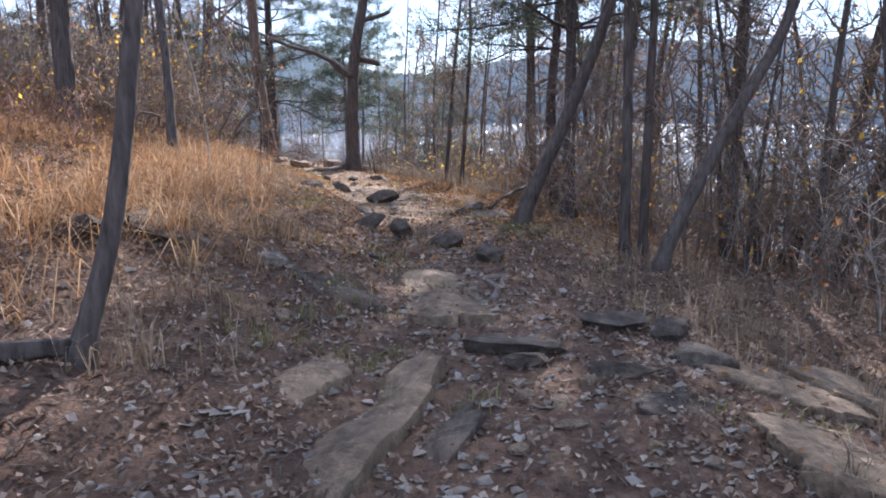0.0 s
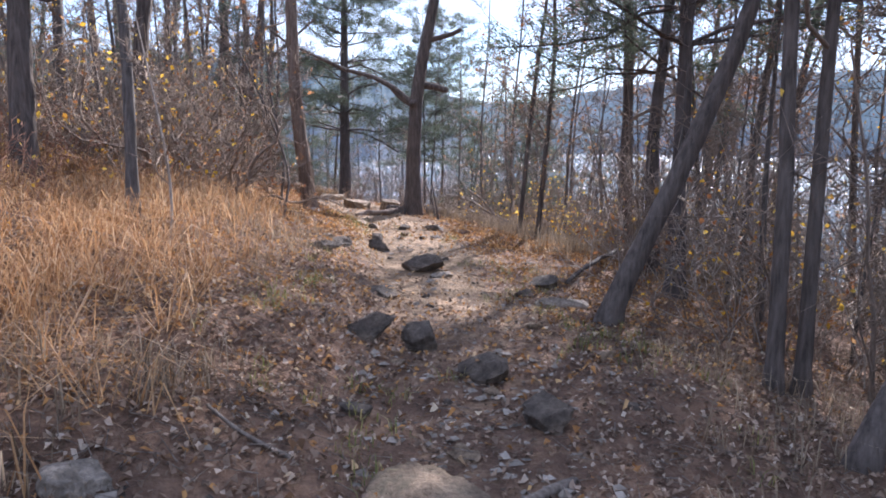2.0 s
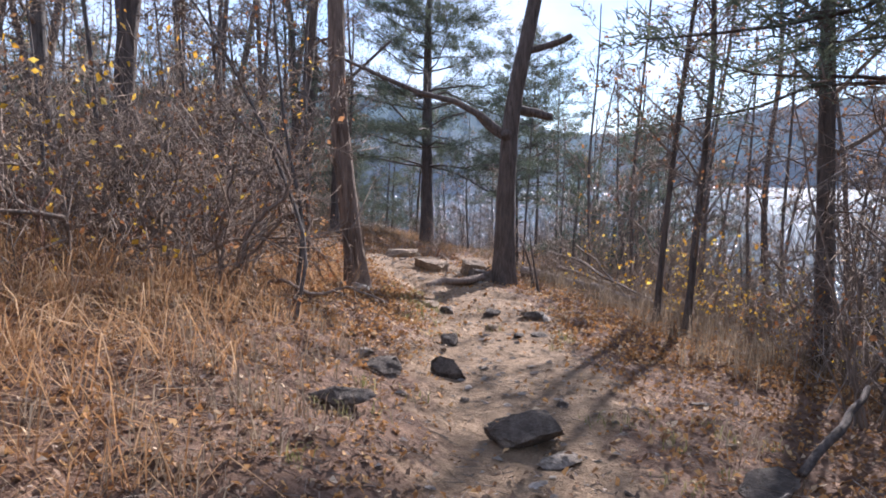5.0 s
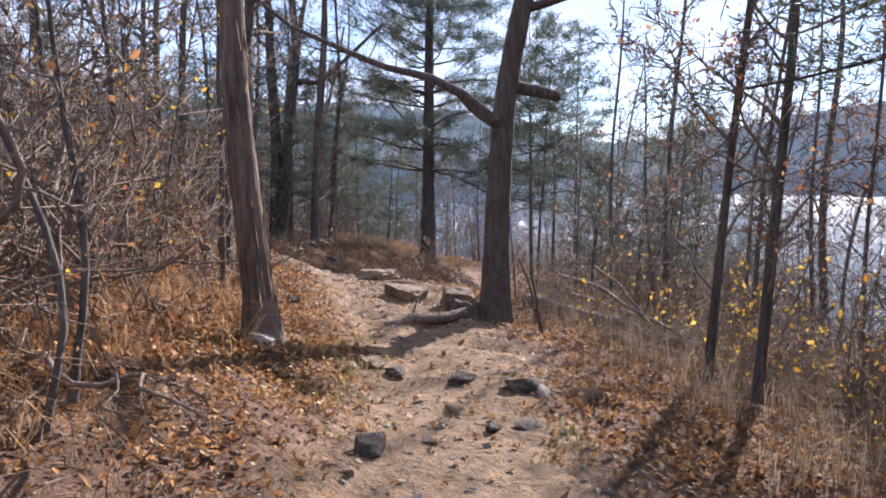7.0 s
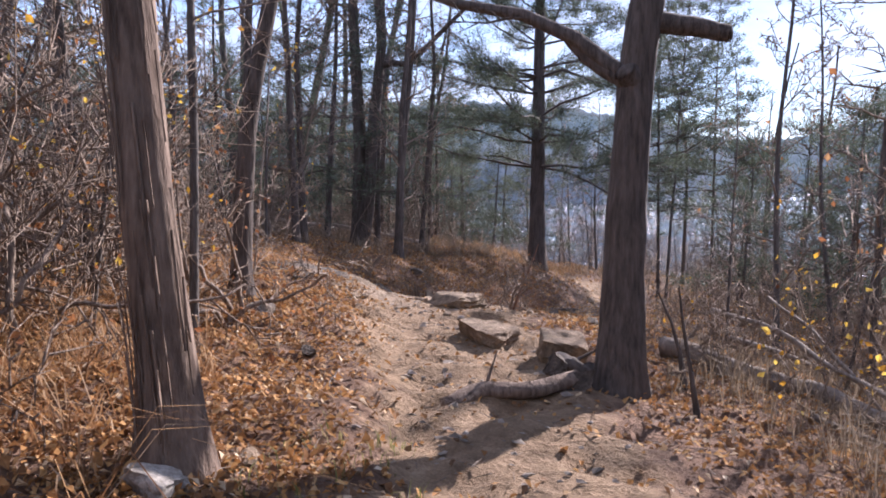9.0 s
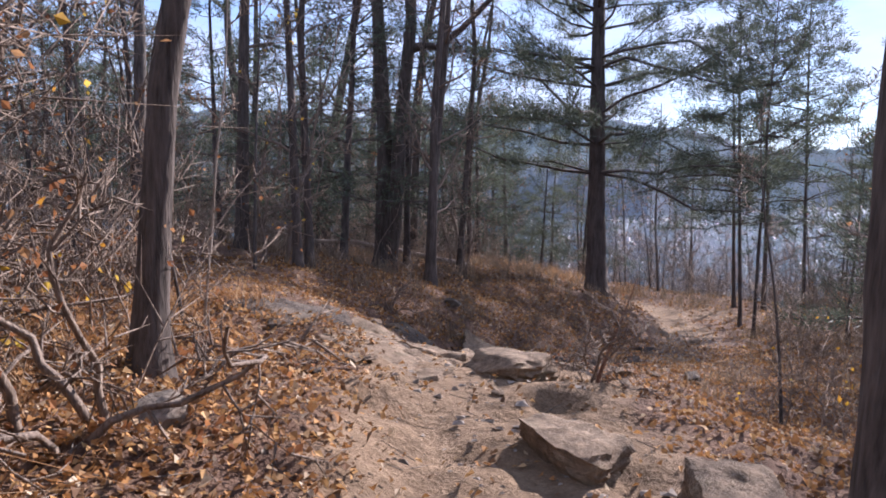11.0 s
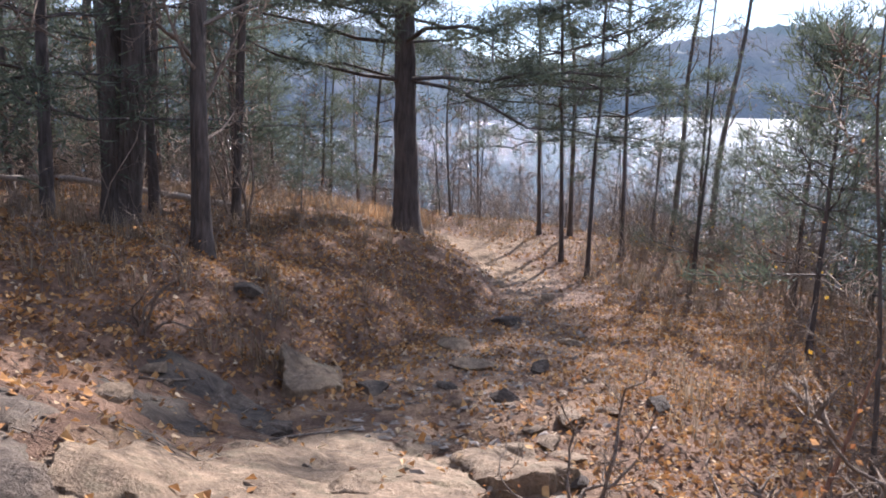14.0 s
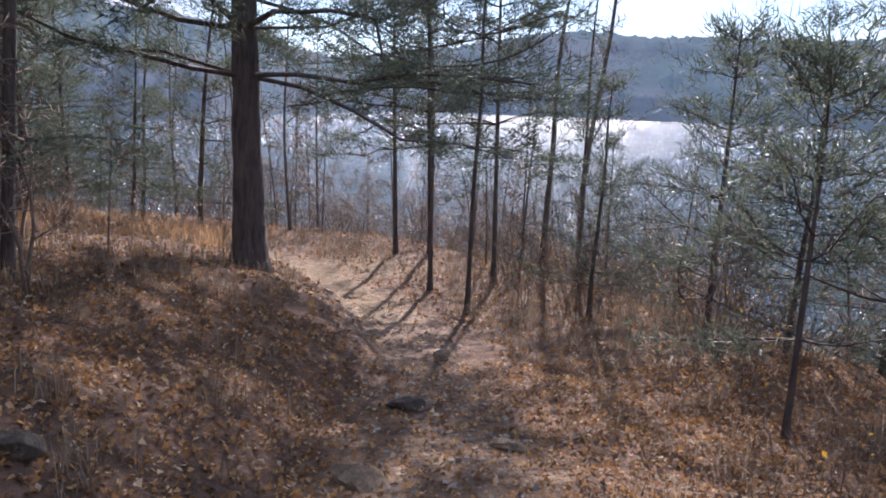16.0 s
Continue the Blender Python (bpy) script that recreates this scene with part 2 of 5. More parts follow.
def thing(name, at, label, category, group="", turn=0.0):
    ob = new(name)
    ob.empty_display_size = 0.2
    ob.matrix_basis = pose(*at, 0, 0, turn)
    return tagged(ob, label, category, group)


def lattice(x, y, seed=0):
    """Smooth value noise, -1 to 1."""
    x, y = np.asarray(x, float), np.asarray(y, float)
    xi, yi = np.floor(x), np.floor(y)
    fx, fy = x - xi, y - yi
    fx, fy = fx * fx * (3 - 2 * fx), fy * fy * (3 - 2 * fy)

    def h(i, j):
        s = np.sin(i * 127.1 + j * 311.7 + seed * 74.7) * 43758.5453
        return 2 * (s - np.floor(s)) - 1

    return (h(xi, yi) * (1 - fx) + h(xi + 1, yi) * fx) * (1 - fy) + (h(xi, yi + 1) * (1 - fx) + h(xi + 1, yi + 1) * fx) * fy


# ---- the lie of the land ----
SHORE = [(40, -60), (20, -15), (12.5, 8), (9, 20), (5.6, 30), (3.2, 38), (-1.5, 45), (-15, 51), (-45, 62), (-140, 90)]
LAKE = -3.3


def smooth(a, b, v):
    v = np.clip((v - a) / (b - a), 0, 1)
    return v * v * (3 - 2 * v)


def trail(y):
    """The middle of the trail at each y."""
    return np.interp(y, [-10, 4, 7.5, 11.5, 14, 16, 18.5, 20.5, 23, 25, 27, 30, 34.5, 38, 44], [0.2, 0.25, 0, -0.9, -1.5, -2.1, -3.5, -4.7, -5.5, -5.2, -4.9, -4.9, -5.6, -7.5, -14])


def inland(x, y):
    """Distance from the lake's edge, positive on land."""
    best, side = np.full(np.shape(x), 1e9), np.zeros(np.shape(x))
    for (ax, ay), (bx, by) in zip(SHORE, SHORE[1:]):
        dx, dy = bx - ax, by - ay
        k = np.clip(((x - ax) * dx + (y - ay) * dy) / (dx * dx + dy * dy), 0, 1)
        d = np.hypot(x - ax - k * dx, y - ay - k * dy)
        s = dx * (y - ay) - dy * (x - ax)
        side = np.where(d < best, np.sign(s), side)
        best = np.minimum(best, d)
    return best * side


def height(x, y):
    """The lie of the land without its small unevenness."""
    x, y = np.asarray(x, float), np.asarray(y, float)
    run = -0.65 * smooth(20.5, 24.2, y) - 0.6 * smooth(23.5, 28.5, y) - 0.72 * smooth(27, 36, y)
    side = trail(y) - x
    hill = np.maximum(side - 0.5, 0)
    bank = 1.75 * (1 - np.exp(-hill / 5)) * (0.45 + 0.55 * smooth(2, 8, y)) * (1 - smooth(11, 17, y))
    bank = bank + 0.9 * (1 - np.exp(-hill / 5)) * smooth(11, 17, y) * (1 - smooth(20, 24, y))
    rim = 0.35 + 0.95 * smooth(20, 23, y) * (1 - smooth(27, 31, y))
    bank = bank + 1.35 * (1 - np.exp(-np.maximum(side - rim, 0) / 1.8)) * smooth(20, 24, y) * (1 - smooth(35, 42, y))
    bank = bank - 0.17 * np.maximum(-side - 0.8, 0) * (1 - smooth(22, 28, y))
    w = 1 - smooth(0, 5.5, inland(x, y))
    z = np.maximum((run + bank) * (1 - w) + (LAKE + 0.05) * w, LAKE)
    return np.where(inland(x, y) < 0, LAKE - 0.05 + np.maximum(inland(x, y) * 0.3, -2), z)


def ground(x, y):
    """The ground's height with its humps and ruts."""
    x, y = np.asarray(x, float), np.asarray(y, float)
    off = np.abs(x - trail(y))
    rough = 0.35 + 0.65 * smooth(0.3, 1.4, off)
    bumps = 0.07 * lattice(x * 0.9, y * 0.9, 1) + 0.045 * lattice(x * 2.3, y * 2.3, 2) + 0.022 * lattice(x * 6, y * 6, 3)
    ruts = (0.03 + 0.07 * smooth(16, 18, y) * (1 - smooth(22, 24, y))) * np.abs(lattice(x * 3.1, y * 4.7, 4)) + 0.012 * lattice(x * 11, y * 11, 5) - 0.15 * smooth(15.5, 17, y) * (1 - smooth(23, 25, y)) * np.maximum(lattice(x * 4.3, y * 3.6, 8) - 0.05, 0)
    far = 0.055 * np.maximum(-x - 16, 0) * smooth(30, 0, y - 20)
    lift = smooth(0.5, 3, inland(x, y))
    return height(x, y) + (bumps * rough + ruts * (1 - 0.5 * rough)) * lift - 0.05 * (1 - rough) + np.clip(far, 0, 14)


def spread(lo, hi, fine_lo, fine_hi, step, grow=1.16):
    mid = list(np.arange(fine_lo, fine_hi, step))
    up, s = [fine_hi], step
    while up[-1] < hi:
        s *= grow
        up.append(up[-1] + s)
    down, s = [fine_lo], step
    while down[-1] > lo:
        s *= grow
        down.append(down[-1] - s)
    return np.array(down[:0:-1] + mid + up)


gx, gy = spread(-600, 600, -9, 3.2, 0.1, 1.24), spread(-300, 600, 1, 34, 0.1, 1.24)
X, Y = np.meshgrid(gx, gy)
Z = ground(X, Y)
g = Geo()
nx, ny = len(gx), len(gy)
i, j = np.meshgrid(np.arange(ny - 1), np.arange(nx - 1), indexing="ij")
g.put(np.stack([X, Y, Z], -1).reshape(-1, 3), np.stack([i * nx + j, i * nx + j + 1, (i + 1) * nx + j + 1, (i + 1) * nx + j], -1).reshape(-1, 4))
land = new("ground", g.mesh("ground", SOIL))
wide = 0.3 + 0.22 * lattice(X * 0, Y * 0.7, 8) + 0.15 * lattice(X * 2, Y * 2, 9) + 0.4 * smooth(16, 20, Y) * (1 - smooth(26, 29, Y))
trod = 1 - smooth(wide, wide + 0.95, np.abs(X - trail(Y)))
trod = np.maximum(trod, (1 - smooth(0.6, 2.2, np.hypot((X + 9.5) / 4, Y - 37.5))) * 0.9)
trod *= (0.3 + 0.7 * smooth(7, 12, Y)) * (1 - 0.55 * smooth(21, 23, Y) * (1 - smooth(32, 34, Y)))
land.data.attributes.new("trodden", "FLOAT", "POINT").data.foreach_set("value", trod.astype(np.float32).ravel())
tagged(land, "brown woodland ground with a worn dirt trail", "ground", kind="structure")

g = Geo()
wx, wy = np.linspace(-900, 900, 13), np.linspace(-300, 900, 9)
WX, WY = np.meshgrid(wx, wy)
i, j = np.meshgrid(np.arange(8), np.arange(12), indexing="ij")
g.put(np.stack([WX, WY, WX * 0 + LAKE], -1).reshape(-1, 3), np.stack([i * 13 + j, i * 13 + j + 1, (i + 1) * 13 + j + 1, (i + 1) * 13 + j], -1).reshape(-1, 4))
tagged(new("water", g.mesh("water", WATER)), "rippled lake glittering in low sun", "lake", kind="structure")


def far_hills():
    """Wooded hills round the lake: distance and height above the eye by bearing."""
    bear = np.radians(np.concatenate([np.arange(-180, -75, 1.0), np.arange(-75, 75, 0.2), np.arange(75, 180.1, 1.0)]))
    deg = np.degrees(bear)
    shore = np.interp(deg, [-180, -120, -60, -30, -12, -6, 2, 30, 60, 100, 180], [260, 220, 170, 165, 175, 250, 400, 430, 330, 320, 260])
    rise = np.interp(deg, [-180, -60, -30, -22, -14, -8, -3.6, 0, 4, 8, 12, 18, 26, 40, 80, 180], [6, 5.5, 5.0, 5.2, 4.6, 3.5, 2.35, 2.6, 3.7, 4.6, 5.5, 5.4, 5.0, 5.2, 6, 6])
    rows = np.linspace(0, 1, 20)
    B, S = np.meshgrid(bear, rows)
    D = shore[None] + S * 190
    top = np.tan(np.radians(rise))[None] * (shore[None] + 190) + 1.5 - LAKE
    H = LAKE - 0.3 + top * smooth(-0.35, 1.0, S) - top * smooth(-0.35, 1.0, 0 * S)
    px, py = D * np.sin(B), D * np.cos(B)
    crown = np.abs(lattice(px / 4.5, py / 4.5, 21)) * 3.2 + np.abs(lattice(px / 2.1, py / 2.1, 22)) * 1.6 + 2 * lattice(px / 30, py / 30, 23)
    H = H + crown * smooth(0, 0.06, S) + 5.5 * smooth(0.0, 0.03, S)
    g = Geo()
    n, k = len(bear), len(rows)
    i, j = np.meshgrid(np.arange(k - 1), np.arange(n - 1), indexing="ij")
    g.put(np.stack([px, py, H], -1).reshape(-1, 3), np.stack([i * n + j, i * n + j + 1, (i + 1) * n + j + 1, (i + 1) * n + j], -1).reshape(-1, 4))
    tagged(new("backdrop", g.mesh("backdrop", HILL)), "distant wooded hills beyond the lake, haze put into colour and glow", "hills", kind="structure")


far_hills()


# ---- trees and shrubs ----
def unit(v):
    return v / (np.linalg.norm(v) + 1e-9)


def limb(g, p, d, length, r, rng, sides=5, steps=6, wander=0.16, lift=0.05, end=0.25):
    """One crooked branch; returns its points and radii."""
    pts, dirs = [np.array(p, float)], unit(np.array(d, float))
    for s in range(steps):
        dirs = unit(dirs + rng.normal(0, wander, 3) + np.array([0, 0, lift]))
        pts.append(pts[-1] + dirs * length / steps)
    pts = np.array(pts)
    radii = r * np.linspace(1, end, len(pts))
    g.tube(pts, radii, sides)
    return pts, radii


def spines(g, o, tips, r):
    """Straight tapering twigs from o to tips."""
    o, tips = np.asarray(o, float), np.asarray(tips, float)
    e = tips - o
    a = np.cross(e, [0.37, 0.61, 0.7])
    a /= np.linalg.norm(a, axis=1)[:, None] + 1e-9
    b = np.cross(e, a)
    b /= np.linalg.norm(b, axis=1)[:, None] + 1e-9
    v = np.stack([o + a * r, o + (-0.5 * a + 0.87 * b) * r, o + (-0.5 * a - 0.87 * b) * r, tips], 1)
    k = np.arange(len(o))[:, None] * 4
    g.put(v.reshape(-1, 3), tris=np.concatenate([k + [[0, 1, 3]], k + [[1, 2, 3]], k + [[2, 0, 3]]], 0))


def ramify(g, pts, radii, rng, depth, count, reach, tips, lift=0.06, start=0.3, spread_by=0.9):
    """Side branches on a branch, down to twigs."""
    if depth == 1:
        count = int(count * 1.7)
        f = (start + (1 - start) * (np.arange(count) + rng.random(count)) / count) * (len(pts) - 1)
        k = np.minimum(f.astype(int), len(pts) - 2)
        along = pts[k + 1] - pts[k]
        p = pts[k] + along * (f - k)[:, None]
        along = along / np.linalg.norm(along, axis=1)[:, None]
        sd = np.cross(along, rng.normal(0, 1, (count, 3)))
        sd /= np.linalg.norm(sd, axis=1)[:, None]
        d = along * rng.uniform(0.35, 0.9, (count, 1)) + sd * spread_by + np.array([0, 0, lift * 2])
        d /= np.linalg.norm(d, axis=1)[:, None]
        end = p + d * (reach * rng.uniform(0.5, 1.1, (count, 1)))
        spines(g, p, end, 0.0085)
        half = p + (end - p) * rng.uniform(0.35, 0.7, (count, 1))
        spines(g, half, half + (end - p) * 0.35 + sd[::-1] * reach * 0.3, 0.0065)
        tips.extend(end)
        return
    for c in range(count):
        f = start + (1 - start) * (c + rng.random()) / count
        k = min(int(f * (len(pts) - 1)), len(pts) - 2)
        u = f * (len(pts) - 1) - k
        p = pts[k] * (1 - u) + pts[k + 1] * u
        along = unit(pts[k + 1] - pts[k])
        side = unit(np.cross(along, rng.normal(0, 1, 3)))
        d = unit(along * rng.uniform(0.35, 0.9) + side * spread_by)
        size = reach * rng.uniform(0.55, 1.1) * (1.15 - 0.6 * f)
        r = max(min(radii[k] * 0.55, 0.012 * size + 0.007), 0.0075)
        sub, rr = limb(g, p, d, size, r, rng, 3, 4, 0.22, lift)
        tips.append(sub[-1])
        ramify(g, sub, rr, rng, depth - 1, max(3, int(count * 0.65)), size * 0.5, tips, lift)


def lumps(rng, amount=0.09):
    def lumpy(n, s):
        a = 1 + amount * rng.normal(0, 1, (1, s)) * np.ones((n, 1)) + amount * 0.6 * rng.normal(0, 1, (n, s))
        return np.clip(a, 0.7, 1.4)

    return lumpy


def bole(g, knots, r, tall, rng, sides=12, flare=0.55, end=0.3, step=0.22, lumpy=0.07):
    """A trunk through the knots (offsets from its foot), carried on to its full height."""
    knots = [np.array([0, 0, -0.25]), np.zeros(3)] + [np.array(k, float) for k in knots]
    d = unit(knots[-1] - knots[-2]) if len(knots) > 2 else np.array([0, 0, 1.0])
    d = unit(d * 0.6 + np.array([0, 0, 0.6]))
    while knots[-1][2] < tall:
        d = unit(d + rng.normal(0, 0.07, 3) + np.array([0, 0, 0.06]))
        knots.append(knots[-1] + d * min(1.3, tall * 0.16))
    knots = np.array(knots)
    s = np.concatenate([[0], np.cumsum(np.linalg.norm(np.diff(knots, axis=0), axis=1))])
    at = np.linspace(0, s[-1], max(int(s[-1] / step), 6))
    pts = np.stack([np.interp(at, s, knots[:, n]) for n in range(3)], -1)
    for _ in range(2):
        pts[1:-1] = (pts[:-2] + 2 * pts[1:-1] + pts[2:]) / 4
    keep = pts[:, 2] <= tall
    pts, at = pts[keep], at[keep]
    z = np.maximum(at - 0.25, 0)
    radii = r * (1 - (1 - end) * (z / z[-1]) ** 1.1) * (1 + flare * np.exp(-z / (1.6 * r + 0.05)))
    g.tube(pts, radii, sides, lumps(rng, lumpy))
    return pts, radii


def leaf_set(g, tips, rng, size, each=1, jitter=0.12):
    """Small folded leaves about the given points."""
    tips = np.repeat(np.array(tips), each, 0)
    n = len(tips)
    c = tips + rng.normal(0, jitter, (n, 3))
    a, b = rng.normal(0, 1, (n, 3)), rng.normal(0, 1, (n, 3))
    a /= np.linalg.norm(a, axis=1)[:, None]
    b -= (a * b).sum(1)[:, None] * a
    b /= np.linalg.norm(b, axis=1)[:, None]
    nrm = np.cross(a, b)
    s = size * rng.uniform(0.6, 1.3, (n, 1))
    v = np.stack([c, c + a * s * 0.5 + b * s * 0.35 + nrm * s * 0.12, c + a * s, c + a * s * 0.5 - b * s * 0.35 + nrm * s * 0.12], 1).reshape(-1, 3)
    k = np.arange(n)[:, None] * 4
    g.put(v, tris=np.concatenate([k + [[0, 1, 2]], k + [[0, 2, 3]]], 0))


def bare_tree(name, at, r, tall, knots, seed, label, bark, boughs=9, first=0.4, reach=2.2, fine=2, category="bare tree", twigs=7, stubs=(), group="", leaves=None, leaf_count=0):
    rng = np.random.default_rng(seed)
    t = thing(name, at, label, category, group)
    g = Geo()
    pts, radii = bole(g, knots, r, tall, rng, 14 if r > 0.08 else 9, step=0.22 if at[2] > -40 else 0.5)
    for f, d, length, rr in stubs:
        k = int(np.argmin(np.abs(pts[:, 2] - f)))
        sub, _ = limb(g, pts[k], d, length, rr, rng, 9, 7, 0.07, 0, 0.75)
        g.tube([sub[-1], sub[-1] + unit(np.array(d, float)) * 0.02], [rr * 0.74, rr * 0.35], 9, None, True)
    part("trunk", g, bark, t)
    g, tips = Geo(), []
    for c in range(boughs):
        f = first + (0.97 - first) * (c + rng.random() * 0.8) / boughs
        k = int(f * (len(pts) - 1))
        a = rng.uniform(0, 2 * math.pi)
        d = np.array([math.cos(a), math.sin(a), rng.uniform(0.25, 1.0)])
        size = reach * rng.uniform(0.6, 1.1) * (1.25 - 0.75 * f)
        sub, rr = limb(g, pts[k], d, size, max(radii[k] * 0.42, 0.008), rng, 5 if r > 0.08 else 4, 6, 0.17, 0.05, 0.2)
        ramify(g, sub, rr, rng, fine, twigs, size * 0.5, tips)
    part("crown", g, TWIG, t, "bare grey-brown branches and twigs")
    if leaves and leaf_count:
        g = Geo()
        pick = [tips[n] for n in rng.integers(0, len(tips), leaf_count)]
        leaf_set(g, pick, rng, 0.055, 2)
        part("foliage", g, leaves, t, "a few last autumn leaves", False)
    return t


def tufts(g, at, heads, rng, size=0.1, each=7, width=0.009):
    """Needle tufts: thin blades fanned out from each point."""
    at, heads = np.repeat(np.array(at), each, 0), np.repeat(np.array(heads), each, 0)
    n = len(at)
    d = heads + rng.normal(0, 0.75, (n, 3))
    d /= np.linalg.norm(d, axis=1)[:, None]
    s = np.cross(d, rng.normal(0, 1, (n, 3)))
    s /= np.linalg.norm(s, axis=1)[:, None]
    o = at + rng.normal(0, size * 0.5, (n, 3))
    v = np.stack([o - s * width, o + s * width, o + d * size * rng.uniform(0.7, 1.3, (n, 1))], 1).reshape(-1, 3)
    g.put(v, tris=np.arange(3 * n).reshape(-1, 3))


def pine(name, at, r, tall, seed, label, knots=(), low=1.5, reach=2.2, whorls=12, each=4, tuft=8, droop=-0.03, category="pine tree", size=0.11, bare=0.45, group="", blades=7, blade=0.009):
    rng = np.random.default_rng(seed)
    t = thing(name, at, label, category, group)
    g = Geo()
    pts, radii = bole(g, knots, r, tall, rng, 14 if r > 0.1 else 8, 0.5, 0.22)
    part("trunk", g, BARK_PINE, t)
    g, spots, heads = Geo(), [], []
    for w in range(whorls):
        z = low + (tall - low) * (w / (whorls - 0.6)) ** 0.95 + rng.uniform(-0.22, 0.22)
        k = min(int(np.argmin(np.abs(pts[:, 2] - z))), len(pts) - 2)
        f = (z - low) / (tall - low)
        for c in range(each):
            a = 2 * math.pi * (c + rng.random() * 0.7) / each + w * 1.1
            size_b = reach * (1 - 0.75 * f) * rng.uniform(0.6, 1.15)
            d = np.array([math.cos(a), math.sin(a), 0.05 + 0.45 * f])
            sub, rr = limb(g, pts[k], d, size_b, max(0.02 * size_b * 0.55, 0.006), rng, 3, 5, 0.16, droop + 0.06 * f, 0.25)
            for m in range(9):
                q = bare + (1 - bare) * (m + rng.random()) / 9
                n = min(int(q * (len(sub) - 1)), len(sub) - 2)
                p = sub[n] + (sub[n + 1] - sub[n]) * rng.random()
                out = unit(unit(sub[n + 1] - sub[n]) + rng.normal(0, 0.55, 3) * np.array([1, 1, 0.35]))
                tw = np.array([p + out * size_b * rng.uniform(0.16, 0.38) * k3 for k3 in (0, 0.5, 1)])
                spines(g, tw[:1], tw[2:], 0.007)
                for e in range(max(1, int(tuft * (0.55 - 0.3 * f)))):
                    u = rng.random() ** 0.6
                    n2 = min(int(u * 2), 1)
                    spots.append(tw[n2] + (tw[n2 + 1] - tw[n2]) * rng.random())
                    heads.append(unit(tw[-1] - tw[0]) + np.array([0, 0, 0.35]))
    part("crown", g, BARK_PINE, t)
    g = Geo()
    tufts(g, spots, heads, rng, size, blades, blade)
    part("foliage", g, NEEDLES, t, "dark green needle tufts", False)
    return t


def shrub(name, seed, stems=7, tall=2.2, label="leafless tangled shrub of thin stems", bark=None, leaves=None, leaf_count=0, lean=0.35, twigs=5, base=0.18, thick=0.009, category="shrub", wander=0.14):
    rng = np.random.default_rng(seed)
    t = thing(name, (0, 0, -50), label, category)
    tips = []
    for s in range(stems):
        g = Geo()
        a = rng.uniform(0, 2 * math.pi)
        p = np.array([math.cos(a), math.sin(a), 0]) * base * rng.random() ** 0.5
        p[2] = -0.12
        d = np.array([math.cos(a) * lean * rng.random(), math.sin(a) * lean * rng.random(), 1])
        size = tall * rng.uniform(0.5, 1.1)
        sub, rr = limb(g, p, d, size, thick * rng.uniform(0.7, 1.3) * size ** 0.5, rng, 4, 7 if wander < 0.2 else 13, wander, 0.0, 0.3)
        ramify(g, sub, rr, rng, 2, twigs, size * 0.36, tips, 0.05, 0.2)
        part("stem", g, bark or TWIG, t)
    if leaves:
        g = Geo()
        leaf_set(g, [tips[n] for n in rng.integers(0, len(tips), leaf_count)], rng, 0.05, 2, 0.07)
        part("foliage", g, leaves, t, "sparse autumn leaves", False)
    return t


def sapling(name, seed, tall=4.2, r=0.022, side_count=15, reach=0.95, leaves=None, leaf_count=0, label="thin bare sapling with fine twigs"):
    rng = np.random.default_rng(seed)
    t = thing(name, (0, 0, -50), label, "sapling", "saplings by the lake")
    g, tips = Geo(), []
    lean = rng.normal(0, 0.12, 2)
    pts, radii = bole(g, [(lean[0], lean[1], tall * 0.4), (lean[0] * 2.4, lean[1] * 2.4, tall * 0.75)], r, tall, rng, 6, 0.3, 0.2, 0.3, 0.05)
    part("trunk", g, BARK_GREY, t)
    g = Geo()
    for c in range(side_count):
        f = 0.12 + 0.86 * (c + rng.random()) / side_count
        k = int(f * (len(pts) - 1))
        a = rng.uniform(0, 2 * math.pi)
        size = reach * rng.uniform(0.5, 1.2) * (1.2 - 0.7 * f)
        sub, rr = limb(g, pts[k], (math.cos(a), math.sin(a), rng.uniform(0.1, 1.1)), size, max(radii[k] * 0.45, 0.005), rng, 3, 5, 0.28, 0.04, 0.3)
        ramify(g, sub, rr, rng, 1, 8, size * 0.5, tips, 0.04, 0.15)
        tips.append(sub[-1])
    part("crown", g, TWIG, t)
    if leaves:
        g = Geo()
        leaf_set(g, [tips[n] for n in rng.integers(0, len(tips), leaf_count)], rng, 0.045, 2, 0.08)
        part("foliage", g, leaves, t, "scattered last autumn leaves", False)
    return t


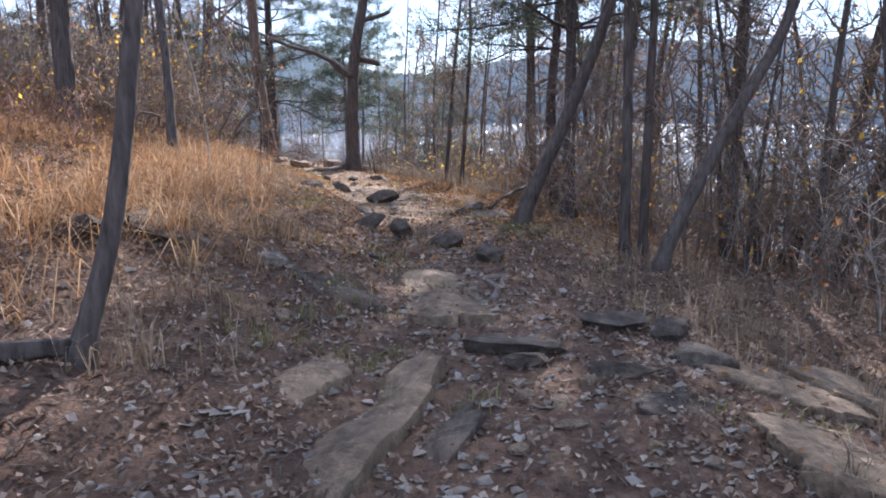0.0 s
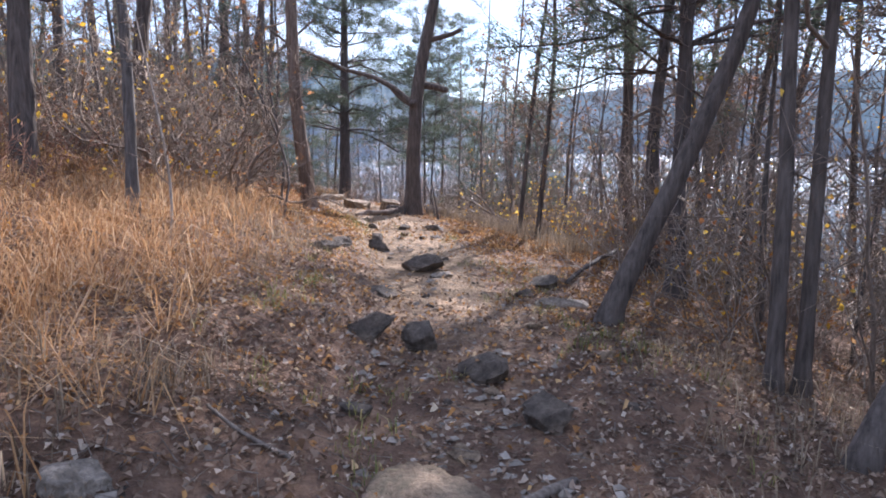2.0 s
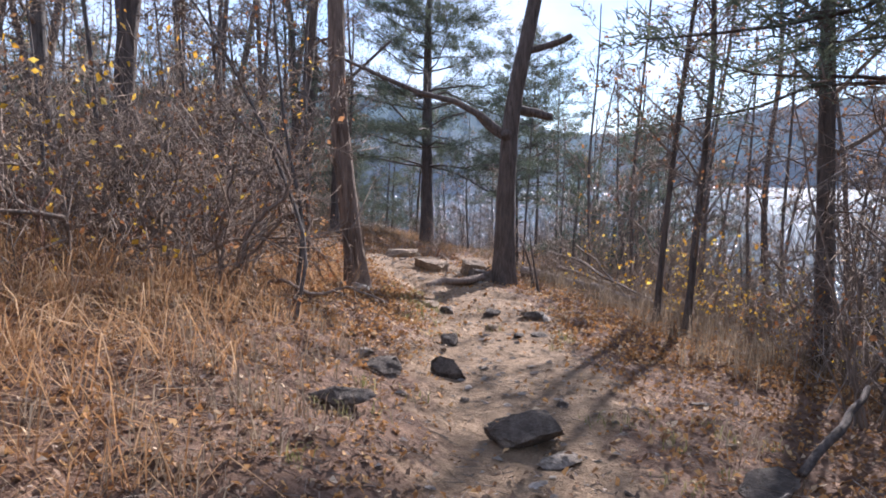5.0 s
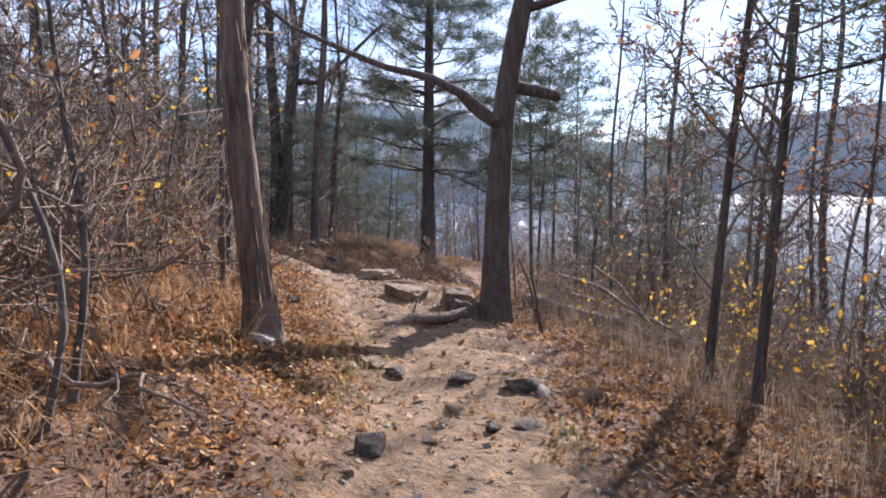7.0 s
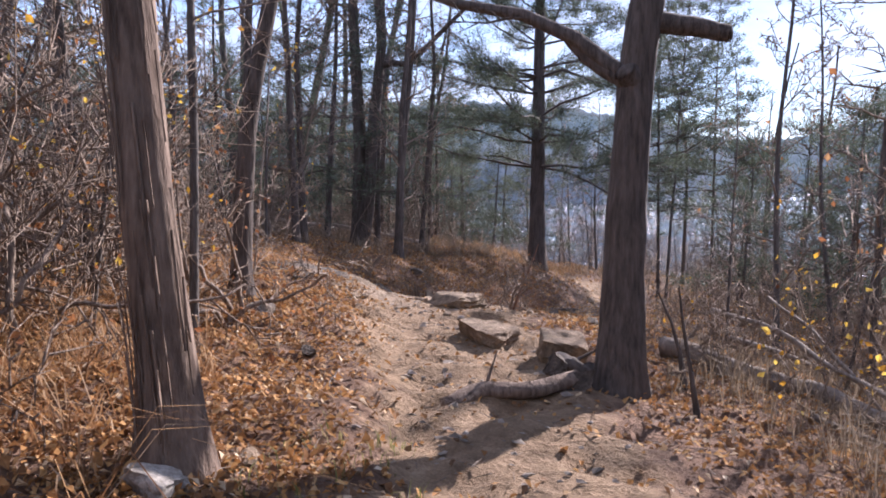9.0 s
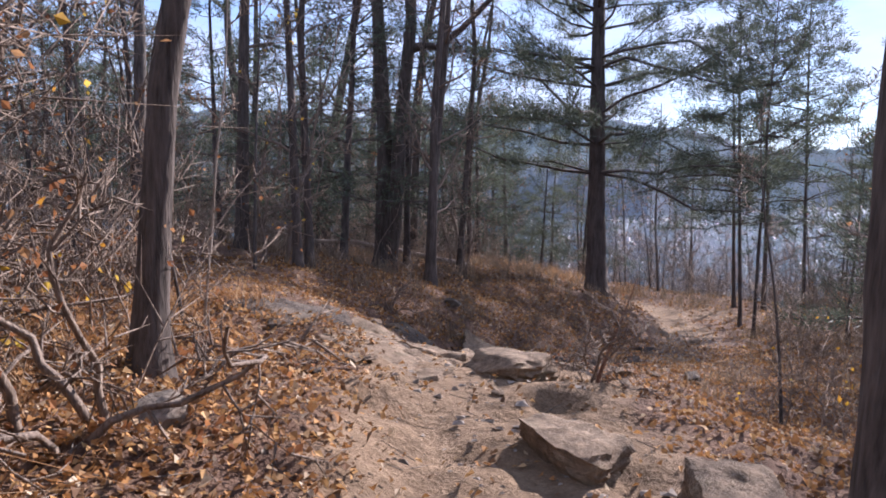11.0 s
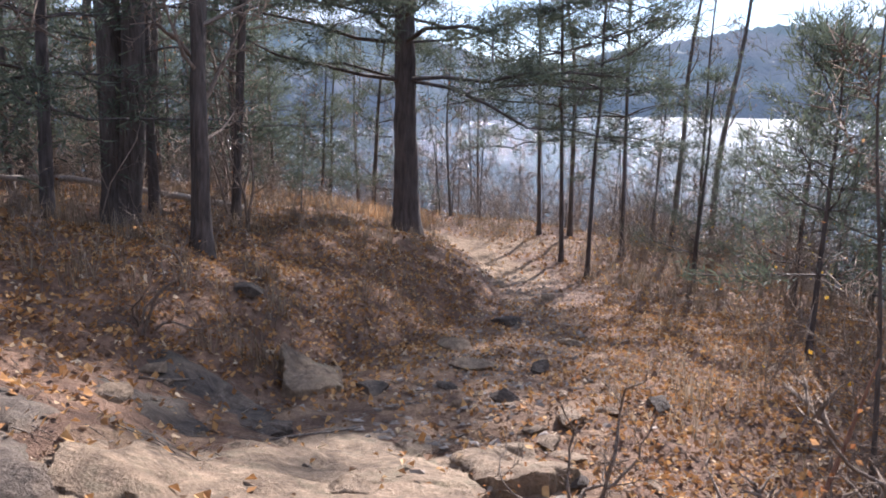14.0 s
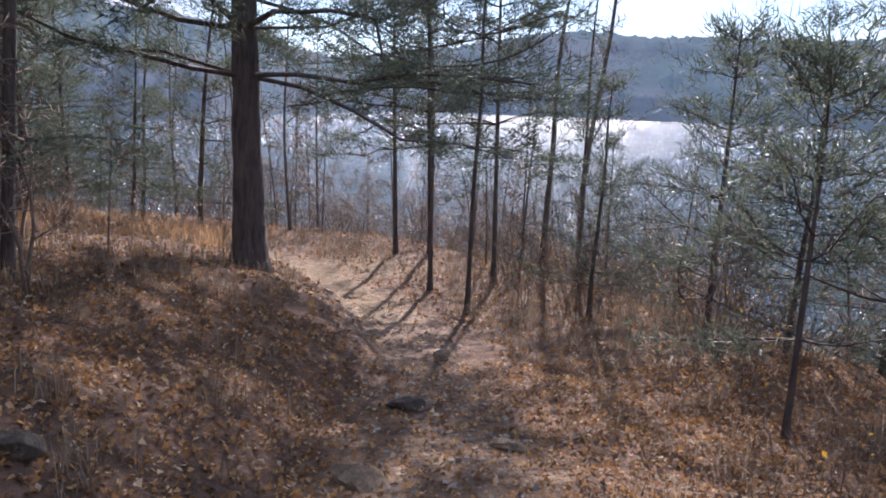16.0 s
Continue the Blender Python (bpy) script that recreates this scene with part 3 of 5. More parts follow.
def undergrowth(name, count, xs, ys, keep, tall, seed, label, material, twigs=11, foliage=None, leaf_share=0.0, leaf_size=0.045):
    """Thin wands rooted in the ground, each with side twigs: too many to count."""
    rng = np.random.default_rng(seed)
    x, y = rng.uniform(*xs, count), rng.uniform(*ys, count)
    ok = rng.random(count) < keep(x, y)
    x, y = x[ok], y[ok]
    n, m = len(x), 5
    h = tall * rng.uniform(0.35, 1.15, n) * (0.75 + 0.35 * lattice(x * 0.7, y * 0.7, 51))
    d = rng.normal(0, 0.28, (n, 3)) + np.array([0, 0, 1.0])
    pts = [np.stack([x, y, ground(x, y) - 0.05], -1)]
    for k in range(m):
        d = d + rng.normal(0, 0.2, (n, 3))
        d /= np.linalg.norm(d, axis=1)[:, None]
        pts.append(pts[-1] + d * (h / m)[:, None])
    pts = np.stack(pts, 1)
    g = Geo()
    for k in range(n):
        g.tube(pts[k], np.linspace(1, 0.35, m + 1) * (0.0045 + 0.0022 * h[k]), 3)

    def spikes(o, along, length, r):
        k = len(o)
        side = np.cross(along, rng.normal(0, 1, (k, 3)))
        side /= np.linalg.norm(side, axis=1)[:, None]
        e = along * rng.uniform(0.3, 0.9, (k, 1)) + side
        e /= np.linalg.norm(e, axis=1)[:, None]
        a = np.cross(e, along)
        a /= np.linalg.norm(a, axis=1)[:, None] + 1e-9
        b = np.cross(e, a)
        tip = o + e * length[:, None] + np.array([0, 0, 0.12]) * length[:, None]
        v = np.stack([o + a * r, o + (-0.5 * a + 0.87 * b) * r, o + (-0.5 * a - 0.87 * b) * r, tip], 1)
        i0 = np.arange(k)[:, None] * 4
        g.put(v.reshape(-1, 3), tris=np.concatenate([i0 + [[0, 1, 3]], i0 + [[1, 2, 3]], i0 + [[2, 0, 3]]], 0))
        return o, tip, e

    who = np.repeat(np.arange(n), twigs)
    f = rng.uniform(0.15, 0.98, len(who)) * m
    k = np.minimum(f.astype(int), m - 1)
    o = pts[who, k] + (pts[who, k + 1] - pts[who, k]) * (f - k)[:, None]
    along = pts[who, k + 1] - pts[who, k]
    along /= np.linalg.norm(along, axis=1)[:, None]
    o, tip, e = spikes(o, along, h[who] * rng.uniform(0.1, 0.34, len(who)), 0.0065)
    two = np.repeat(np.arange(len(o)), 2)
    u = rng.uniform(0.3, 0.8, (len(two), 1))
    o2, tip2, _ = spikes(o[two] * (1 - u) + tip[two] * u, e[two], np.linalg.norm(tip - o, axis=1)[two] * rng.uniform(0.3, 0.6, len(two)), 0.005)
    tagged(new(name, g.mesh(name, material)), label, "undergrowth", kind="stuff")
    if foliage:
        g = Geo()
        pick = rng.random(len(tip2)) < leaf_share
        leaf_set(g, tip2[pick], rng, leaf_size, 1, 0.02)
        tagged(new(name + "_leaves", g.mesh(name + "_leaves", foliage, False)), "small dry leaves clinging to the undergrowth", "leaves", kind="stuff")



def foot(x, y):
    return (x, y, float(ground(x, y)))


# the trees by the trail
bare_tree("oak_tree", foot(-2.2, 18.38), 0.158, 9.5, [(-0.01, 0.1, 1.2), (0.02, 0.2, 2.4), (0.07, 0.25, 2.9), (0.24, 0.3, 3.8), (0.45, 0.4, 5.0)], 11,
          "stout dark tree with broken limb stubs beside the trail", BARK_DARK, 9, 0.5, 2.6, 2, "oak tree",
          stubs=((2.76, (1, 0.1, 0.02), 0.62, 0.085), (3.55, (1, 0.15, 0.28), 0.75, 0.06), (2.3, (-1, 0.25, 0.55), 0.7, 0.08), (2.35, (-0.25, -0.5, 0.3), 0.16, 0.12)))
bough = bpy.data.objects["oak_tree"]
g = Geo()
rng = np.random.default_rng(5)
sweep = np.array([(-0.05, 0.2, 2.3), (-0.45, 0.25, 2.62), (-0.9, 0.3, 2.85), (-1.5, 0.35, 3.0), (-2.1, 0.45, 3.25), (-2.9, 0.6, 3.6), (-3.7, 0.7, 4.2)])
g.tube(sweep, np.linspace(0.065, 0.018, 7), 8, lumps(rng, 0.06))
tips = []
ramify(g, sweep, np.linspace(0.065, 0.018, 7), rng, 2, 7, 1.1, tips)
part("bough", g, BARK_DARK, bough, "long bough reaching over the trail")

bare_tree("cedar_tree", foot(-3.43, 15.22), 0.118, 9.0, [(-0.07, 0.02, 0.5), (-0.17, 0.03, 1.16), (-0.28, 0.06, 2.1), (-0.34, 0.1, 3.2)], 12,
          "leaning tree with shaggy peeling brown bark", BARK_CEDAR, 8, 0.5, 1.8, 2, "cedar tree")
cedar = bpy.data.objects["cedar_tree"]
g = Geo()
rng = np.random.default_rng(8)
for n in range(40):
    z = rng.uniform(0.1, 2.4)
    a = rng.uniform(-2.6, 0.4)
    x0 = np.interp(z, [0, 1.16, 2.1, 3.2], [0, -0.17, -0.28, -0.34])
    rr = 0.113 * (1 + 0.5 * math.exp(-z / 0.25))
    o = np.array([x0 + rr * math.cos(a), rr * math.sin(a) + 0.03 * z, z])
    out = np.array([math.cos(a), math.sin(a), 0])
    le = rng.uniform(0.25, 0.6)
    side = np.array([-math.sin(a), math.cos(a), 0]) * rng.uniform(0.003, 0.009)
    rows = [o + np.array([-0.15 * h * le, 0.03 * h * le, h * le]) + out * (0.008 + 0.03 * (h - 0.45) ** 2 * rng.uniform(0.2, 1.6)) for h in (0, 0.35, 0.7, 1)]
    g.put([p + s * side + out * 0.004 * u for p in rows for s, u in ((-1, 0), (1, 0), (0, 1.5))], [(3 * k + a1, 3 * k + b1, 3 * k + 3 + b1, 3 * k + 3 + a1) for k in range(3) for a1, b1 in ((0, 2), (2, 1), (1, 0))])
part("loose_bark", g, BARK_CEDAR, cedar, "loose peeling strips of bark")

pine("tall_pine", foot(-7.4, 33.0), 0.215, 13.0, 13, "tall straight pine with long level limbs", [(-0.05, 0.1, 2.5), (-0.08, 0.15, 5), (-0.1, 0.2, 8)], 3.0, 4.8, 24, 5, 30, 0.0, size=0.18, bare=0.16)

twin = bare_tree("twin_trunk_tree", foot(-9.95, 27.6), 0.165, 10.0, [(-0.03, 0.05, 1.2), (-0.03, 0.1, 2.5), (-0.25, 0.2, 4.8)], 14,
                 "large dark tree with two trunks from one base", BARK_DARK, 8, 0.5, 2.4, 2, "oak tree")
g = Geo()
rng = np.random.default_rng(15)
p2, r2 = bole(g, [(0.05, 0, 0.0), (0.22, 0.05, 1.0), (0.3, 0.1, 2.6), (0.5, 0.2, 4.7)], 0.16, 9.5, rng, 12)
sweep = np.array([(0.45, 0.2, 4.1), (0.7, 0.2, 4.15), (1.05, 0.2, 4.1), (1.5, 0.25, 4.4), (2.2, 0.3, 5.0), (2.8, 0.3, 5.5)])
g.tube(sweep, np.linspace(0.09, 0.03, 6), 8, lumps(rng, 0.06))
tips = []
ramify(g, sweep, np.linspace(0.09, 0.03, 6), rng, 2, 8, 1.2, tips)
ramify(g, p2[14:], r2[14:], rng, 2, 9, 1.8, tips)
part("second_trunk", g, BARK_DARK, twin)

bare_tree("leaning_tree", foot(0.95, 9.3), 0.088, 8.0, [(0.25, 0.1, 0.55), (0.52, 0.15, 1.15), (0.96, 0.3, 2.2), (1.22, 0.4, 3.0)], 16, "dark leaning tree beside the trail", BARK_DARK, 18, 0.4, 2.2, 2, leaves=RUST, leaf_count=500)
bare_tree("forked_tree", foot(2.05, 8.3), 0.058, 9.0, [(0.0, 0.1, 1.5), (-0.03, 0.2, 2.8)], 17, "dark upright tree in a clump", BARK_DARK, 16, 0.3, 2.0, 2, leaves=RUST, leaf_count=260)
bare_tree("forked_tree", foot(2.3, 8.45), 0.055, 8.5, [(0.02, 0.1, 1.5), (0.06, 0.2, 2.8)], 18, "dark upright tree in a clump", BARK_DARK, 16, 0.3, 2.0, 2, leaves=RUST, leaf_count=260)
bare_tree("leaning_tree", foot(1.95, 6.7), 0.064, 7.0, [(0.28, 0.1, 0.6), (0.6, 0.2, 1.2), (1.25, 0.4, 2.3)], 19, "dark slanting tree in the thicket", BARK_DARK, 14, 0.38, 1.5, 2, leaves=YELLOW, leaf_count=70)
pine("slope_pine", foot(2.03, 12.0), 0.11, 9.0, 20, "dark straight pine on the slope above the lake", [(0, 0.1, 1.7), (0, 0.3, 3.5)], 2.7, 2.7, 14, 5, 12, 0.0, size=0.14, bare=0.2)
bare_tree("crooked_tree", foot(-1.62, 3.1), 0.042, 6.0, [(0.13, 0.04, 0.26), (0.19, 0.1, 0.5), (0.21, 0.13, 0.74), (0.27, 0.2, 1.22), (0.29, 0.28, 1.6)], 21, "slim crooked dark tree with a bent foot", BARK_DARK, 6, 0.5, 1.3, 2)
bare_tree("dead_snag", foot(-3.45, 9.6), 0.062, 6.5, [(-0.02, 0.05, 1.0), (-0.1, 0.15, 2.05)], 22, "grey dead tree with a split pale side", BARK_GREY, 6, 0.4, 1.0, 1)
bare_tree("bare_tree", foot(-5.2, 10.5), 0.126, 10.0, [(-0.1, 0.2, 2.0)], 23, "thick dark tree standing in dry grass", BARK_DARK, 9, 0.35, 2.0, 2, stubs=((2.1, (0.9, -0.2, -0.35), 0.6, 0.04),))
bare_tree("bare_tree", foot(-5.9, 14.2), 0.12, 10.0, [(0, 0.1, 2.0)], 24, "dark bare tree in a brushy thicket", BARK_DARK, 9, 0.35, 2.0, 2)
bare_tree("bare_tree", foot(-7.4, 12.5), 0.13, 10.0, [(0, 0.1, 2.0)], 25, "dark bare tree behind dry grass", BARK_DARK, 9, 0.35, 2.0, 2)
bare_tree("bare_tree", foot(-7.0, 10.6), 0.1, 10.0, [(0, 0.1, 2.0)], 26, "dark bare tree behind dry grass", BARK_DARK, 9, 0.35, 2.0, 2)
bare_tree("slim_tree", foot(0.06, 17.0), 0.046, 8.0, [(0.11, 0.19, 1.71), (0.24, 0.37, 3.27)], 27, "slim bare tree leaning over the bank", BARK_DARK, 20, 0.15, 1.6, 2, twigs=9, leaves=RUST, leaf_count=260)
bare_tree("slim_tree", foot(0.4, 16.3), 0.046, 8.0, [(0.1, 0.18, 1.6), (0.21, 0.37, 3.31)], 28, "slim bare tree leaning over the bank", BARK_DARK, 20, 0.15, 1.6, 2, twigs=9, leaves=RUST, leaf_count=260)
bare_tree("bare_tree", foot(1.95, 16.3), 0.105, 9.0, [(-0.05, 0.36, 2.9)], 29, "dark tree with withered leaves on the lake bank", BARK_DARK, 24, 0.3, 2.6, 2, twigs=7, leaves=RUST, leaf_count=900)
pine("slope_pine", foot(2.1, 14.2), 0.11, 9.0, 30, "dark straight pine on the slope above the lake", [(-0.06, 0.25, 2.05)], 3.1, 2.7, 14, 5, 12, 0.0, size=0.14, bare=0.2)
bare_tree("slim_tree", foot(-8.17, 26.2), 0.075, 8.0, [(-0.08, 0.25, 2.89), (-0.02, 0.47, 4.74)], 31, "slim dark bare tree", BARK_DARK, 12, 0.15, 1.3, 2)
bare_tree("slim_tree", foot(-4.77, 16.75), 0.034, 6.0, [(-0.07, 0.13, 1.64), (-0.14, 0.18, 2.4)], 32, "thin brown sapling beside the leaning cedar", BARK_GREY, 7, 0.4, 1.1, 2)
bare_tree("crooked_tree", foot(-5.9, 18.6), 0.095, 8.0, [(-0.03, 0.1, 0.9), (-0.01, 0.18, 1.83), (0.15, 0.36, 2.92)], 33, "curving dark tree in leaf litter", BARK_DARK, 8, 0.4, 1.6, 2)
bare_tree("slim_tree", foot(-8.97, 23.8), 0.066, 8.0, [(-0.28, 0.2, 3.31)], 34, "slim dark bare tree", BARK_DARK, 12, 0.15, 1.3, 2)
bare_tree("bare_tree", foot(-8.43, 20.7), 0.068, 9.0, [(-0.06, 0.12, 2.25)], 35, "dark bare tree above the leaf litter", BARK_GREY, 8, 0.35, 1.5, 2)
bare_tree("pale_sapling", foot(-6.75, 19.85), 0.013, 3.2, [(0.05, 0.09, 0.95), (0.05, 0.12, 1.4), (0.12, 0.19, 2.01)], 36, "thin pale sapling with bare twigs", TWIG_PALE, 6, 0.25, 0.45, 1)
bare_tree("bare_tree", foot(-10.73, 24.63), 0.1, 9.5, [(-0.07, 0.2, 3.47)], 37, "dark bare tree among pines", BARK_DARK, 9, 0.3, 1.7, 2)
bare_tree("slim_tree", foot(-9.2, 24.36), 0.07, 9.0, [(-0.09, 0.05, 1.41), (-0.22, 0.12, 3.37)], 38, "slim dark bare tree among pines", BARK_DARK, 12, 0.15, 1.4, 2)
bare_tree("slim_tree", foot(-8.43, 26.63), 0.085, 9.0, [(0, 0.13, 1.92), (0.12, 0.35, 4.28)], 39, "slim dark bare tree among pines", BARK_DARK, 12, 0.18, 1.4, 2)
bare_tree("slim_tree", foot(-9.05, 28.95), 0.066, 9.0, [(0.09, 0.18, 2.12), (0.17, 0.38, 4.43)], 40, "slim dark bare tree among pines", BARK_DARK, 12, 0.18, 1.4, 2)
pine("young_pine", foot(-4.95, 39.0), 0.06, 8.5, 41, "slim young pine by the lake", [(-0.19, 0.31, 5.97)], 2.6, 2.4, 13, 5, 10)
pine("young_pine", foot(-3.02, 36.4), 0.052, 9.0, 42, "slim young pine by the lake", [(-0.11, 0.48, 6.9)], 2.5, 2.4, 13, 5, 10)
pine("young_pine", foot(-4.4, 35.4), 0.05, 9.0, 43, "slim young pine by the lake", [(-0.22, 0.3, 6.0)], 3.2, 2.8, 13, 5, 10, size=0.14, bare=0.25)
bare_tree("slim_tree", foot(-0.6, 38.6), 0.085, 8.5, [(0.1, 0.5, 2.2)], 44, "dark tree at the water's edge", BARK_DARK, 9, 0.4, 1.4, 2)
bare_tree("slim_tree", foot(-1.6, 35.2), 0.042, 6.0, [(0.02, 0.2, 3.4)], 45, "thin sapling by the lake", BARK_DARK, 9, 0.25, 0.9, 2)
pine("young_pine", foot(-3.94, 33.54), 0.045, 8.5, 46, "slim young pine by the lake", [(0.05, 0.2, 2.38), (0.12, 0.3, 3.45)], 3.6, 2.6, 12, 5, 9, size=0.14, bare=0.25)
bare_tree("slim_tree", foot(-4.14, 39.0), 0.06, 8.5, [(0, 0.3, 3.32)], 47, "dark tree at the water's edge", BARK_DARK, 9, 0.35, 1.4, 2)
bare_tree("slim_tree", foot(-1.75, 37.6), 0.07, 8.0, [(0.2, 0.4, 2.9)], 48, "dark tree at the water's edge", BARK_DARK, 9, 0.35, 1.4, 2)
for x, y, tall_by, wide_by, low_by in ((-1.8, 27.6, 3.7, 1.35, 1.2), (-0.8, 31.4, 4.6, 1.9, 0.9), (0.6, 29.6, 5.0, 2.0, 0.9), (-0.1, 27.3, 4.2, 1.6, 0.8), (0.3, 33.6, 4.8, 1.9, 0.8)):
    pine("young_pine", foot(x, y), 0.009 * tall_by, tall_by, 49 + int(10 * tall_by), "young soft-needled pine beside the trail", [(0.06, 0.1, tall_by * 0.4), (0.13, 0.2, tall_by * 0.75)], low_by, wide_by, 12, 4, 4, 0.02, size=0.15, bare=0.2)
bare_tree("leaning_tree", foot(5.2, 9.7), 0.1, 7.0, [(0.3, 0.13, 0.7), (0.58, 0.22, 1.22)], 121, "dark slanting tree above the lake", BARK_DARK, 14, 0.2, 1.5, 2)
bare_tree("leaning_tree", foot(4.6, 9.9), 0.09, 7.0, [(0.5, 0.17, 0.95), (1.04, 0.33, 1.86)], 122, "dark slanting tree above the lake", BARK_DARK, 14, 0.2, 1.5, 2, leaves=YELLOW, leaf_count=70)
bare_tree("crooked_tree", foot(4.0, 9.3), 0.04, 5.0, [(-0.04, 0.16, 0.88), (-0.32, 0.32, 1.8)], 123, "thin crooked dark tree in the thicket", BARK_DARK, 14, 0.2, 1.1, 2)
bare_tree("pale_sapling", foot(-2.88, 9.2), 0.014, 2.6, [(0.01, 0.07, 0.51), (-0.05, 0.08, 0.73)], 124, "thin pale sapling rising from dry grass", TWIG_PALE, 6, 0.3, 0.5, 1)
bare_tree("crooked_tree", foot(-3.0, 12.45), 0.017, 3.4, [(0.16, 0.1, 0.49), (0.05, 0.11, 0.78)], 125, "thin crooked sapling by the trail", BARK_GREY, 8, 0.25, 0.9, 2)
bare_tree("crooked_tree", foot(-3.15, 12.8), 0.021, 3.6, [(0.04, 0.04, 0.28), (0.09, 0.1, 0.79), (-0.1, 0.15, 1.3)], 126, "crooked brown shrub tree by the trail", BARK_GREY, 12, 0.2, 1.3, 2, leaves=RUST, leaf_count=50)
bare_tree("dead_sapling", foot(-1.8, 19.1), 0.024, 1.0, [(-0.11, 0.01, 0.59), (-0.31, -0.05, 0.87)], 127, "snapped dead sapling beside the oak", BARK_DARK, 2, 0.5, 0.4, 1)
bare_tree("dead_sapling", foot(-1.6, 18.25), 0.02, 1.1, [(-0.1, 0.02, 0.4), (-0.18, 0.02, 0.7)], 128, "snapped dead sapling beside the oak", BARK_DARK, 2, 0.5, 0.4, 1)
bare_tree("dead_sapling", foot(-4.07, 21.2), 0.012, 0.95, [(0.15, 0.1, 0.35), (0.28, 0.18, 0.63)], 129, "reddish bare twiggy plant by the trail", RUST_STEM, 6, 0.25, 0.4, 1)
# woodland further off: a few kinds, each copied
rng = np.random.default_rng(77)
kinds = [bare_tree("woodland_tree", (0, 0, -60), r, tall, [(0.05, 0.05, 2)], 60 + n, "bare dark woodland tree", BARK_DARK if n % 2 else BARK_GREY, 9, 0.3, 1.9, 2, twigs=5, group="woodland trees", leaves=RUST if n in (1, 2) else None, leaf_count=200) for n, (r, tall) in enumerate(((0.11, 10), (0.08, 9), (0.06, 7.5), (0.14, 11.5)))]
pines = [pine("woodland_pine", (0, 0, -60), 0.09, 8.0 + n, 70 + n, "green pine in the wood", [], 1.2 + 0.4 * n, 2.7, 13, 4, 8, -0.01, group="woodland pines", size=0.21, bare=0.2, blades=4, blade=0.013) for n in range(2)]
placed = []


def free(x, y, gap):
    return all(math.hypot(x - a, y - b) > gap for a, b in placed)


def scatter(models, count, xs, ys, gap, keep, lo=0.85, hi=1.2):
    made = tries = 0
    while made < count and tries < 6000:
        tries += 1
        x, y = rng.uniform(*xs), rng.uniform(*ys)
        if not keep(x, y) or not free(x, y, gap):
            continue
        placed.append((x, y))
        s = rng.uniform(lo, hi)
        m = models[int(rng.integers(len(models)))]
        copy_thing(m, pose(*foot(x, y), rng.uniform(-3, 3), rng.uniform(-3, 3), rng.uniform(0, 360)) @ Matrix.Scale(s, 4))
        made += 1


def left_of(x, y):
    return float(trail(y)) - x


dry = lambda x, y: float(inland(x, y)) > 0.6  # noqa: E731
scatter(kinds, 38, (-30, -6), (7, 26), 1.7, lambda x, y: left_of(x, y) > 4.5 and x < -8.5 + 0.12 * (y - 7))
scatter(kinds, 24, (-40, -10), (26, 50), 1.7, lambda x, y: dry(x, y) and left_of(x, y) > 4.5)
scatter(pines, 44, (-26, -9.3), (25, 46), 1.8, lambda x, y: dry(x, y) and left_of(x, y) > 4.5 and math.hypot(x + 9.5, y - 37.5) > 2.6, 0.5, 0.85)
scatter(pines, 4, (-3, 4), (30, 43), 1.5, lambda x, y: dry(x, y) and left_of(x, y) < -3.2, 0.42, 0.65)
scatter(pines, 14, (-17, -7.5), (38, 49), 1.5, lambda x, y: dry(x, y) and left_of(x, y) > 1, 0.5, 0.85)
scatter(kinds[1:3], 8, (3, 9), (6, 30), 1.3, lambda x, y: dry(x, y) and left_of(x, y) < -3.4)
scatter(kinds, 6, (-16, 12), (-25, -5), 2.5, lambda x, y: abs(left_of(x, y)) > 2.5)

slender = [bare_tree("slender_tree", (0, 0, -60), 0.042, 6.2 + n, [(0.1, 0.1, 2)], 66 + n, "slender bare tree with a fine twiggy crown", BARK_GREY, 20, 0.22, 1.25, 2, twigs=5, group="slender bank trees", leaves=RUST, leaf_count=30) for n in range(2)]
scatter(slender, 8, (-1.5, 6), (21, 29), 1.2, lambda x, y: dry(x, y) and -left_of(x, y) > 2.6 and y > 21 - 0.3 * x, 0.75, 1.15)
scatter(slender, 8, (2.2, 8), (8, 22), 1.3, lambda x, y: dry(x, y) and -left_of(x, y) > 3.2, 0.8, 1.2)
scatter(slender, 10, (-11, -5.4), (13.5, 23), 1.0, lambda x, y: left_of(x, y) > 2.5, 0.7, 1.05)
scatter(slender, 5, (-14, -6), (38, 47), 1.2, lambda x, y: dry(x, y) and inland(x, y) < 7, 0.8, 1.2)
bank = [bare_tree("bank_tree", (0, 0, -60), 0.06 + 0.015 * n, 9.0 + n, [(0.12, 0.1, 2.5), (0.2, 0.3, 5)], 160 + n, "tall bare tree with a dense twiggy crown", BARK_GREY, 24, 0.3, 2.1, 2, twigs=6, group="bank trees", leaves=RUST, leaf_count=150) for n in range(2)]
scatter(bank, 11, (2.9, 7.5), (13, 28), 1.1, lambda x, y: dry(x, y) and x > 0.24 * (y - 12.5) + 1.6, 0.85, 1.15)
scatter(bank, 5, (3.6, 7.5), (5.5, 11.5), 1.0, dry, 0.7, 1.0)
